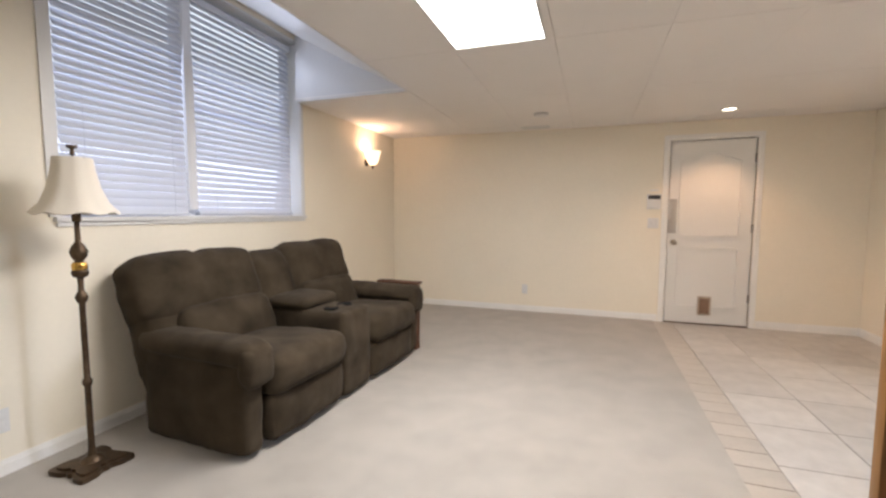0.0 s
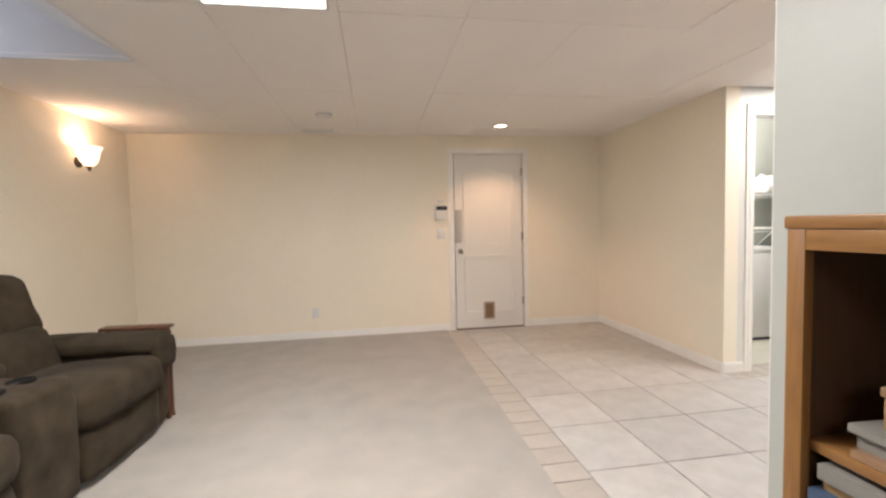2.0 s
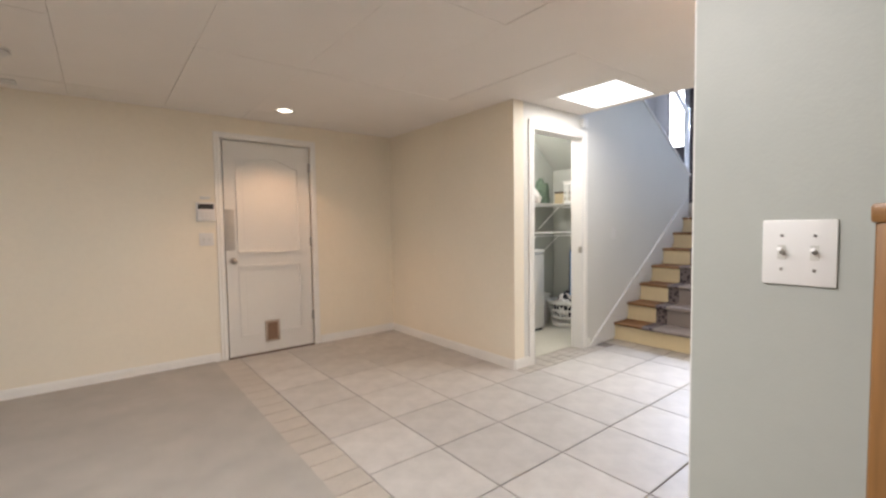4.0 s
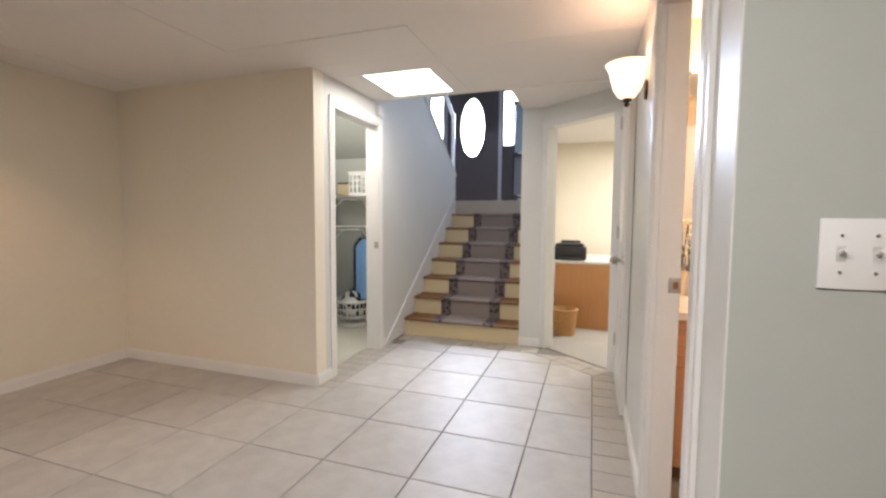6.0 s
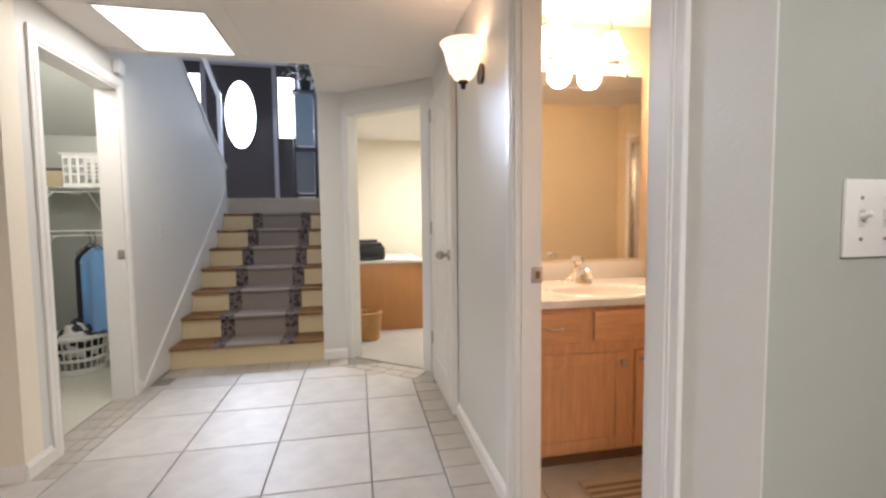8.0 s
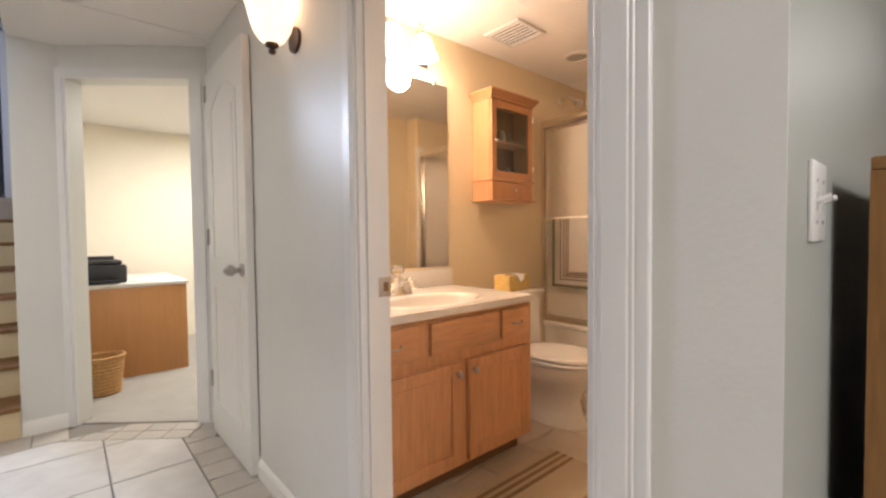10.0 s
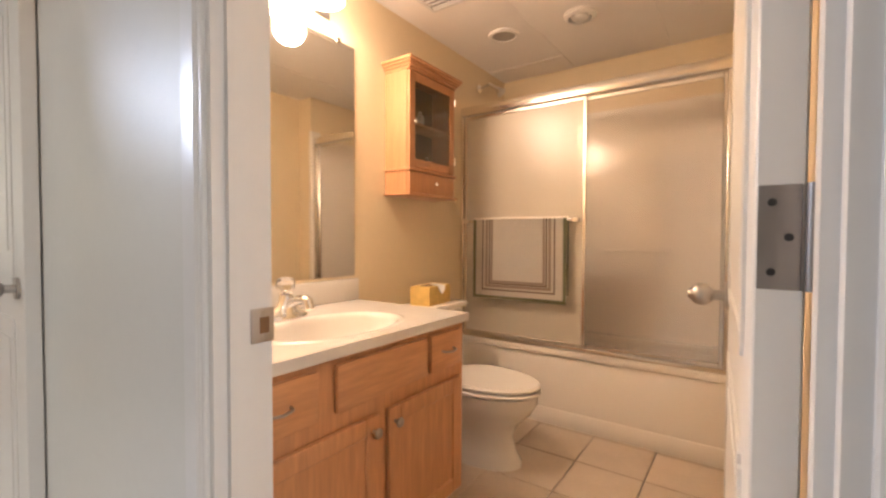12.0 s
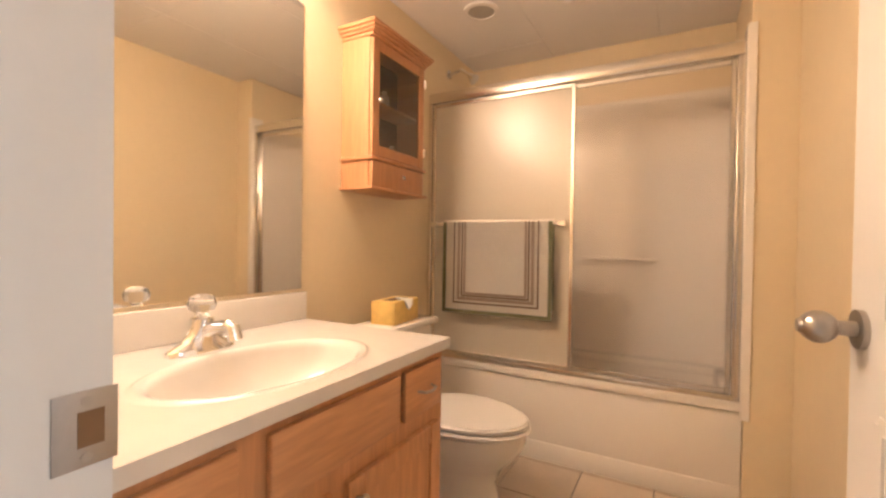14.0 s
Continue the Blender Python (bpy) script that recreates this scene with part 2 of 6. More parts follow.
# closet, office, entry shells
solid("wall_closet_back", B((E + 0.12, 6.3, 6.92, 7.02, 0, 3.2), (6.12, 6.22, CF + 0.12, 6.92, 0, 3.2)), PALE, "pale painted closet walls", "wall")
solid("wall_office", B((7.95, 8.05, 1.4, 4.48, 0, H + 0.1), (4.5, 8.05, 1.3, 1.4, 0, H + 0.1), (4.41, 4.5, 1.3, HS - 0.096, 0, H + 0.1)), CREAM, "cream painted office walls", "wall")
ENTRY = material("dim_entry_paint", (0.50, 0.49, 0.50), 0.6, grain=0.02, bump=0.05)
FX = 9.0
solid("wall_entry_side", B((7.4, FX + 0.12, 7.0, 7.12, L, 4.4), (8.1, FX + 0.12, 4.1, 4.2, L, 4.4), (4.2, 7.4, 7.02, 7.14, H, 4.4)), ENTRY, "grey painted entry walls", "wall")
# floors
solid("floor_carpet", B((W, 2.235, -1.6, N, -0.10, 0.012)), CARPET, "worn beige cut pile carpet", "floor")
solid("floor_bed", B((2.235, 5.70, HS - 0.096, N, -0.10, -0.004)), GROUT, "grey grout bed under floor tiles", "floor")
solid("floor_bath", B((BW, BE, BS, HS - 0.096, -0.10, -0.004)), GROUT, "grey grout bed under bathroom tiles", "floor")
solid("floor_closet", B((E + 0.12, 6.3, CF + 0.12, 6.92, -0.004, 0.004)), material("closet_vinyl", (0.60, 0.58, 0.50), 0.4, patch=0.05), "pale vinyl closet floor", "floor")
bm = prism(bmesh.new(), [(4.5, 1.4), (7.95, 1.4), (7.95, 4.48), (5.75, 4.48), (5.72, 4.38), (5.16, 3.70), (4.5, 3.64)], "z", -0.10, 0.006)
solid("floor_office", bm, CARPET, "pale carpet in the office", "floor")
solid("ground", B((-60, 60, -60, 60, -0.4, -0.2)), material("soil", (0.12, 0.10, 0.07), 0.95), "plain soil below the house", "ground")

# ---- ceiling: lay-in panels on a grid, raised towards the window ----
REC0, REC1, RECX = 3.62, 5.66, 0.07
GX0, GY0 = 0.70, 4.93


def ceiling_panels(name, x0, x1, y0, y1, z, skip, mat, label):
    bm = bmesh.new()
    ix0, ix1 = math.floor((x0 - GX0) / 0.61), math.ceil((x1 - GX0) / 0.61)
    iy0, iy1 = math.floor((y0 - GY0) / 1.22), math.ceil((y1 - GY0) / 1.22)
    for i in range(ix0, ix1):
        for j in range(iy0, iy1):
            a0, a1 = max(x0, GX0 + i * 0.61), min(x1, GX0 + (i + 1) * 0.61)
            b0, b1 = max(y0, GY0 + j * 1.22), min(y1, GY0 + (j + 1) * 1.22)
            if a1 - a0 < 0.02 or b1 - b0 < 0.02:
                continue
            pieces = [(a0, a1, b0, b1)]
            for s in skip:
                nxt = []
                for p in pieces:
                    if p[0] >= s[1] or p[1] <= s[0] or p[2] >= s[3] or p[3] <= s[2]:
                        nxt.append(p)
                        continue
                    for q in ((p[0], s[0], p[2], p[3]), (s[1], p[1], p[2], p[3]), (max(p[0], s[0]), min(p[1], s[1]), p[2], s[2]), (max(p[0], s[0]), min(p[1], s[1]), s[3], p[3])):
                        if q[1] - q[0] > 0.01 and q[3] - q[2] > 0.01:
                            nxt.append(q)
                pieces = nxt
            for p in pieces:
                sag = 0.0010 * ((i * 7 + j * 13) % 4)
                box(bm, p[0] + 0.0014, p[1] - 0.0014, p[2] + 0.0014, p[3] - 0.0014, z + 0.004 - sag, z + 0.02)
                box(bm, p[0] - 0.002, p[1] + 0.002, p[2] - 0.002, p[3] + 0.002, z + 0.0205, z + 0.03)
    return solid(name, bm, mat, label, "ceiling")


R1 = (0.715, 1.27, 3.72, 4.92)
R2 = (4.385, 4.978, 5.035, 5.57)
# assumed panel out of view, to go with the added south fill
R3 = (0.715, 1.27, 0.06, 1.26)
ceiling_panels("ceiling_room", W, E, -1.6, N, H, [(W, RECX, REC0, REC1), R1, R3, (SW + 0.12, E, -1.6, HS - 0.1025)], CEIL, "off-white acoustic ceiling panels on a thin grid")
ceiling_panels("ceiling_hall", E, 5.05, HS, CF, H, [R2], CEIL, "off-white acoustic ceiling panels on a thin grid")
solid("ceiling_hall_end", B((5.05, 5.75, HS - 0.1, 4.60, H, H + 0.03), (5.05, 5.06, 4.60, CF, H, 3.1)), CEIL, "plain white ceiling edge above the stairs", "ceiling")
ceiling_panels("ceiling_bath", BW, BE, BS, HS - 0.1025, BC, [], CEIL, "tan lit acoustic ceiling panels")
solid("ceiling_office", B((4.5, 7.95, 1.4, 4.48, H + 0.034, H + 0.08)), CEIL, "white office ceiling", "ceiling")
bm = prism(bmesh.new(), [(E + 0.12, 3.06), (4.85, 3.06), (6.12, 1.915), (6.12, 2.0), (4.85, 3.15), (E + 0.12, 3.15)], "y", CF + 0.12, 6.92)
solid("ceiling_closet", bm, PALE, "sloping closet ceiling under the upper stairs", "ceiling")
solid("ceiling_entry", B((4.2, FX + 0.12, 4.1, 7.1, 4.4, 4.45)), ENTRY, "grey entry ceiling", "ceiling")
# light well at the window: sloping panel and its two cheeks
bm = prism(bmesh.new(), [(RECX, H), (RECX, H + 0.03), (W, WZ1 + 0.09), (W, WZ1 + 0.05)], "y", REC0, REC1 + 0.02)
solid("ceiling_window_slope", bm, WHITE, "white sloping panel above the window", "ceiling")
bm = prism(bmesh.new(), [(RECX, H), (W, H), (W, WZ1 + 0.05)], "y", REC1, REC1 + 0.02)
solid("ceiling_window_cheek", bm, WHITE, "white triangular side of the window recess", "ceiling")
bm = prism(bmesh.new(), [(RECX, H), (W, H), (W, WZ1 + 0.05)], "y", REC0 - 0.02, REC0)
solid("ceiling_window_cheek", bm, WHITE, "white triangular side of the window recess", "ceiling")

# lights in the ceiling
DIFF = glowing("lit_acrylic_diffuser", (1.0, 0.97, 0.92), 3.0)


def ceiling_light(r, z=H, label="lit white acrylic ceiling panel light"):
    t = thing("ceiling_light", pose((r[0] + r[1]) / 2, (r[2] + r[3]) / 2, z), label, "ceiling light", "ceiling panel lights")
    w, d = (r[1] - r[0]) / 2, (r[3] - r[2]) / 2
    bm = bmesh.new()
    for b in ((-w, w, -d, -d + 0.012), (-w, w, d - 0.012, d), (-w, -w + 0.012, -d + 0.012, d - 0.012), (w - 0.012, w, -d + 0.012, d - 0.012)):
        box(bm, *b, -0.003, 0.03)
    part("frame", bm, WHITE, t)
    part("diffuser", B((-w + 0.012, w - 0.012, -d + 0.012, d - 0.012, 0.004, 0.012)), DIFF, t, "lit white acrylic diffuser")
    return t


# R3 is the made-up one, unseen behind the camera
for r in (R1, R2, R3):
    ceiling_light(r)

# ---- trims ----
def casing(name, x0, x1, y, h, side, w=0.06, mat=WHITE, wl=0):
    """Moulded casing round an opening in a wall along x, standing proud towards side (+1 or -1 in y)."""
    bm = bmesh.new()
    for a, b, p in ((0, w, 0.012), (0.009, w - 0.022, 0.0145), (0.014, w - 0.030, 0.0165)):
        ya, yb = sorted((y, y + side * p))
        bl = b + max(wl - w, 0)
        box(bm, x0 - bl, x0 - a, ya, yb, 0, h + a, 0.002, 1)
        box(bm, x1 + a, x1 + b, ya, yb, 0, h + a, 0.002, 1)
        box(bm, x0 - bl, x1 + b, ya, yb, h + a, h + b, 0.002, 1)
    return solid(name, bm, mat, "white painted moulded door casing", "casing")


def base_run(bm, a, b, side, h=0.085):
    """One run of baseboard between plan points, standing out to side of the way from a to b (+1 left)."""
    a, b = Vector(a), Vector(b)
    d = (b - a).normalized()
    n = Vector((-d.y, d.x)) * side
    for t, z0, z1 in ((0.013, 0, h - 0.018), (0.009, h - 0.018, h - 0.007), (0.005, h - 0.007, h)):
        prism(bm, [tuple(a), tuple(b), tuple(b + n * t), tuple(a + n * t)], "z", z0, z1)
    return bm


def baseboard(runs, label="white painted wooden baseboard"):
    for a, b, side in runs:
        solid("baseboard", base_run(bmesh.new(), a, b, side), TRIMLIT, label, "baseboard")


baseboard([((W, -1.6), (W, N), -1), ((W, N), (DX0 - 0.08, N), -1), ((DX1 + 0.08, N), (E, N), -1), ((E, N), (E, CF), -1), ((E, CF), (CX0 - 0.065, CF), -1),
           ((BX1 + 0.066, HS), (5.15, HS), 1), ((SW, HS), (SW, 3.43), -1), ((SW, HS), (BX0 - 0.091, HS), 1), ((5.69, 4.60), (5.69, 4.39), -1), ((CX1 + 0.065, CF), (5.23, CF), -1)])
casing("trim_entry_door", DX0 - 0.012, DX1 + 0.012, N, DH + 0.012, -1, mat=TRIMLIT)
casing("trim_closet_door", CX0, CX1, CF, CH, -1, mat=TRIMLIT)
casing("trim_bath_door", BX0, BX1, HS, BH, 1, 0.068, wl=0.090)
solid("trim_jambs", B((CX0 - 0.001, CX0 + 0.016, CF - 0.004, CF + 0.124, 0, CH), (CX1 - 0.016, CX1 + 0.001, CF - 0.004, CF + 0.124, 0, CH), (CX0 + 0.016, CX1 - 0.016, CF - 0.004, CF + 0.124, CH - 0.016, CH + 0.001)), WHITE, "white painted closet door jambs", "jamb")
solid("trim_bath_jambs", B((BX0 - 0.001, BX0 + 0.014, HS - 0.100, HS + 0.004, 0, BH), (BX1 - 0.014, BX1 + 0.001, HS - 0.100, HS + 0.004, 0, BH), (BX0 + 0.014, BX1 - 0.014, HS - 0.100, HS + 0.004, BH - 0.014, BH + 0.001),
                           (BX1 - 0.024, BX1 - 0.014, HS - 0.048, HS - 0.018, 0, BH - 0.02), (BX0 + 0.014, BX0 + 0.024, HS - 0.048, HS - 0.018, 0, BH - 0.02)), WHITE, "white painted bathroom door jambs with stops", "jamb")
bm = bmesh.new()
for p, q in ((o0, OA), (OB, o1)):
    a, b = (p, q)
    diag(bm, a, b, -0.012, 0, 2.05)
    diag(bm, a + (b - a) * 0.25, a + (b - a) * 0.75, -0.018, 0, 2.05)
diag(bm, OB, OA, -0.012, 2.05, 2.11)
solid("trim_office_door", bm, WHITE, "white painted casing on the angled doorway", "casing")

# strike plate and door hinge on the bathroom jambs
t = thing("strike_plate", pose(BX1 - 0.0145, HS - 0.083, 0.960), "worn nickel strike plate on a white door jamb", "strike plate")
bm = B((-0.002, 0, -0.020, 0.024, -0.03, 0.03)  , bevel=0.0008)
part("plate", bm, NICKEL, t)
part("latch_hole", B((-0.0026, -0.0018, -0.010, 0.008, -0.014, 0.014)), material("raw_wood_mortise", (0.20, 0.11, 0.05), 0.8), t, "dark latch hole")
for z in (-0.022, 0.022):
    part("screw", rod(bmesh.new(), (-0.003, 0.002, z), (-0.001, 0.002, z), 0.004), NICKEL, t)
t = thing("strike_plate", pose(CX1 - 0.0165, CF + 0.02, 0.97), "small nickel strike plate on the closet jamb", "strike plate")
part("plate", B((-0.002, 0, -0.02, 0.02, -0.03, 0.03), bevel=0.0008), NICKEL, t)


# ---- doors ----
def panel_door(name, m, w, h, label, knob_x, mats=GLOSSWHITE, arch=True, faces=(-1,), t=0.036, category="door", z_lock=0.92):
    """Moulded two-panel door in the plane y=0..t, from x=0 to w; faces: the sides with mouldings (-1 is y=0)."""
    th = thing(name, m, label, category)
    bm = bmesh.new()
    box(bm, 0, w, 0, t, 0.012, h, 0.002, 1)
    part("leaf", bm, mats, th)
    sx = 0.115
    for f in faces:
        y = 0 if f < 0 else t

        def ridge(points, r=0.012):
            bmr = bmesh.new()
            for a, b in zip(points, points[1:]):
                a, b = Vector(a), Vector(b)
                d = (b - a).normalized()
                n = Vector((-d.y, d.x))
                lo, hi = sorted((y, y + f * (0.016 if name == "door_1" else 0.004)))
                prism(bmr, [tuple(a + n * r), tuple(b + n * r), tuple(b - n * r), tuple(a - n * r)], "y", lo, hi)
            return bmr
        top = [(sx, 0.995), (sx, h - 0.22)]
        if arch:
            top += [(sx + (w - 2 * sx) * k / 10, h - 0.22 + 0.09 * math.sin(math.pi * k / 10) ** 1.5) for k in range(1, 10)]
        top += [(w - sx, h - 0.22), (w - sx, 0.995), (sx, 0.995)]
        part("upper_panel_moulding", ridge(top), mats, th)
        part("lower_panel_moulding", ridge([(sx, 0.2), (sx, 0.86), (w - sx, 0.86), (w - sx, 0.2), (sx, 0.2)]), mats, th)
        bmf = B((sx + 0.05, w - sx - 0.05, min(y, y + f * 0.003), max(y, y + f * 0.003), 0.25, 0.81), (sx + 0.05, w - sx - 0.05, min(y, y + f * 0.003), max(y, y + f * 0.003), 1.07, h - 0.27))
        part("raised_field", bmf, mats, th)
    for f in faces:
        y = 0 if f < 0 else t
        bmk = bmesh.new()
        rod(bmk, (knob_x, y, z_lock), (knob_x, y + f * 0.008, z_lock), 0.031, 20)
        rod(bmk, (knob_x, y + f * 0.008, z_lock), (knob_x, y + f * 0.036, z_lock), 0.012, 14)
        ball(bmk, (knob_x, y + f * 0.054, z_lock), 0.0262, 20, (1, 1.0, 1))
        rod(bmk, (knob_x, y + f * 0.076, z_lock), (knob_x, y + f * 0.082, z_lock), 0.013, 14, 0.010)
        part("knob", bmk, NICKEL, th, "brushed nickel round knob")
    return th


def hinge(th, x, y, z, f):
    bm = bmesh.new()
    rod(bm, (x, y + f * 0.006, z - 0.045), (x, y + f * 0.006, z + 0.045), 0.0065, 10)
    box(bm, x - 0.018, x + 0.018, min(y, y + f * 0.003), max(y, y + f * 0.003), z - 0.044, z + 0.044)
    part("hinge", bm, NICKEL, th, "steel butt hinge")


d = panel_door("door_1", pose(DX0, N + 0.004, 0), DX1 - DX0, DH, "closed white two-panel door with a pet flap", 0.06)
for z in (1.83, 1.08, 0.32):
    hinge(d, DX1 - DX0 + 0.005, -0.008, z, -1)
PETBROWN = material("brown_pet_flap", (0.22, 0.13, 0.08), 0.5)
bm = bmesh.new()
cx, cz = 0.39, 0.215
for b in ((cx - 0.065, cx - 0.048, cz - 0.1, cz + 0.105), (cx + 0.048, cx + 0.065, cz - 0.1, cz + 0.105), (cx - 0.048, cx + 0.048, cz + 0.085, cz + 0.105), (cx - 0.048, cx + 0.048, cz - 0.1, cz - 0.085)):
    box(bm, b[0], b[1], -0.024, 0, b[2], b[3], 0.003, 1)
part("pet_flap_frame", bm, material("taupe_plastic", (0.42, 0.34, 0.27), 0.5), d, "taupe plastic pet door frame")
part("pet_flap", B((cx - 0.047, cx + 0.047, -0.019, 0.001, cz - 0.084, cz + 0.084)), PETBROWN, d, "brown pet door flap")
part("door_plate", B((-0.005, 0.082, -0.004, 0, 1.02, 1.40), bevel=0.0015), material("grey_metal_plate", (0.50, 0.47, 0.43), 0.3, 0.7, bump=0.02), d, "grey metal push plate")
solid("threshold", B((DX0, DX1, N - 0.02, N + 0.1, 0.0, 0.016)), material("bronze_threshold", (0.10, 0.06, 0.04), 0.5), "dark bronze door threshold", "threshold")
solid("door_gap", B((DX0 - 0.02, DX1 + 0.02, N + 0.045, N + 0.06, 0, DH + 0.02)), WHITE, "white boarding behind the door", "backing")

d = panel_door("door_2", pose(4.365, HS + 0.004, 0, 0, 0, 0), 0.67, 2.03, "white panel door standing open against the hall wall", 0.06, faces=(1,), arch=True, z_lock=0.965)
for z in (1.92, 1.12, 0.315):
    hinge(d, 0.665, 0.036, z, 1)
d = panel_door("door_3", pose(2.690, HS - 0.118, 0, 0, 0, -87.0), 0.752, 2.025, "white panel door standing open in the bathroom", 0.706, faces=(1,), z_lock=0.984)
# hinge leaves on its edge
for z in (0.28, 1.115, 1.84):
    bm = B((-0.002, 0.0005, 0.003, 0.034, z - 0.045, z + 0.045), bevel=0.001)
    rod(bm, (-0.006, -0.004, z - 0.045), (-0.006, -0.004, z + 0.045), 0.006, 10)
    hb = part("hinge", bm, material("dull_steel", (0.30, 0.28, 0.27), 0.4, 0.9), d, "dull steel butt hinge")
    for dz in (-0.03, 0, 0.03):
        part("screw", rod(bmesh.new(), (-0.0035, 0.018 + (0.006 if dz else -0.006), z + dz), (-0.0015, 0.018 + (0.006 if dz else -0.006), z + dz), 0.0035, 8), BLACK, hb)

# ---- window with blinds ----
FR = material("white_vinyl", (0.80, 0.81, 0.84), 0.35, grain=0.01, bump=0.02)
SLAT = material("white_blind_slat", (0.62, 0.64, 0.70), 0.45, grain=0.01, patch=0.02, bump=0.02)
w1 = thing("window_1", pose(W - 0.20, (WY0 + WY1) / 2, WZ0), "white double-hung window pair with closed blinds", "window")
w1["kind"] = "structure"
hw, hh = (WY1 - WY0) / 2, WZ1 - WZ0
bm = bmesh.new()
for b in ((-hw, -hw + 0.05, 0, hh), (hw - 0.05, hw, 0, hh), (-hw + 0.05, hw - 0.05, 0, 0.05), (-hw + 0.05, hw - 0.05, hh - 0.05, hh)):
    box(bm, 0, 0.07, b[0], b[1], b[2], b[3], 0.003, 1)
part("window_frame", bm, FR, w1)
MY = 4.60 - (WY0 + WY1) / 2
part("mullion", B((0, 0.135, MY - 0.035, MY + 0.035, 0.05, hh - 0.05), bevel=0.003), FR, w1)
GLASS = glass("clear_glass")
for a, b in ((-hw + 0.05, MY - 0.035), (MY + 0.035, hw - 0.05)):
    p = part("pane", B((0.02, 0.026, a, b, 0.05, hh - 0.05)), GLASS, w1)
    p.visible_shadow = False
    part("meeting_rail", B((0.012, 0.05, a, b, hh * 0.5 - 0.02, hh * 0.5 + 0.02), bevel=0.002), FR, w1)
solid("window_sill", B((W - 0.13, W + 0.03, WY0 - 0.03, WY1 + 0.03, WZ0 - 0.022, WZ0 + 0.003), (W, W + 0.014, WY0 - 0.02, WY1 + 0.02, WZ0 - 0.047, WZ0 - 0.022), bevel=0.004), WHITE, "white painted window sill with apron", "sill")
solid("trim_window_reveal", B((W - 0.13, W + 0.004, WY0 - 0.001, WY0 + 0.012, WZ0 + 0.004, WZ1), (W - 0.13, W + 0.004, WY1 - 0.012, WY1 + 0.001, WZ0 + 0.004, WZ1), (W - 0.13, W + 0.004, WY0 + 0.012, WY1 - 0.012, WZ1 - 0.012, WZ1 + 0.001),
                            (W, W + 0.012, WY0 - 0.05, WY0, WZ0 + 0.004, WZ1 + 0.04), (W, W + 0.012, WY1, WY1 + 0.02, WZ0 + 0.004, WZ1 + 0.02)), WHITE, "white painted window reveal", "trim")


def blind(y0, y1, z0, z1, x, tilt, label):
    th = thing("window_blind", pose(x, (y0 + y1) / 2, z0), label, "blind", "window blinds")
    h, w = z1 - z0, (y1 - y0) / 2
    part("headrail", B((-0.03, 0.03, -w, w, h - 0.05, h), bevel=0.003), SLAT, th)
    part("bottom_rail", B((-0.024, 0.024, -w, w, 0.0, 0.018), bevel=0.003), SLAT, th)
    n = int((h - 0.08) / 0.046)
    bm = bmesh.new()
    prism(bm, [(-0.025, 0.0), (-0.012, 0.0028), (0.0, 0.0036), (0.012, 0.0028), (0.025, 0.0), (0.025, 0.0022), (0.012, 0.0050), (0.0, 0.0058), (-0.012, 0.0050), (-0.025, 0.0022)], "y", -w + 0.004, w - 0.004)
    data = mesh("slat", bm, SLAT, 40)
    for k in range(n):
        s = new("slat", data)
        s.parent = th
        s.matrix_basis = pose(0, 0, 0.035 + k * 0.046, 0, tilt + 2 * math.sin(k * 1.7), 0)
    bm = bmesh.new()
    for yy in (-w * 0.7, w * 0.7):
        rod(bm, (0.027, yy, 0.01), (0.027, yy, h - 0.04), 0.0012, 6)
    part("ladder_cord", bm, SLAT, th)
    return th


blind(WY0 + 0.06, 4.56, WZ0 + 0.01, WZ1 - 0.05, W - 0.085, 66, "white slatted blind lowered and nearly closed")
blind(4.64, WY1 - 0.06, WZ0 + 0.01, WZ1 - 0.05, W - 0.085, 57, "white slatted blind lowered with slats half open")
solid("backdrop", B((W - 1.2, W - 1.19, 2.2, 7.2, 0.2, 4.2)), glowing("daylight_haze", (0.80, 0.88, 1.0), 0.32), "pale daylight outside the window", "backdrop")

# ---- sconces ----
SHADE = bpy.data.materials.new("alabaster_glass")
SHADE.use_nodes = True
_b = SHADE.node_tree.nodes["Principled BSDF"]
_b.inputs["Base Color"].default_value = (0.9, 0.80, 0.68, 1)
_b.inputs["Roughness"].default_value = 0.35
_b.inputs["Emission Color"].default_value = (1.0, 0.66, 0.44, 1)
_nz = SHADE.node_tree.nodes.new("ShaderNodeTexNoise")
_nz.inputs["Scale"].default_value = 9
_mr = SHADE.node_tree.nodes.new("ShaderNodeMapRange")
_mr.inputs["To Min"].default_value, _mr.inputs["To Max"].default_value = 0.9, 2.3
SHADE.node_tree.links.new(_nz.outputs[0], _mr.inputs["Value"])
SHADE.node_tree.links.new(_mr.outputs[0], _b.inputs["Emission Strength"])
BRONZE = material("dark_bronze", (0.07, 0.045, 0.03), 0.4, 0.8)


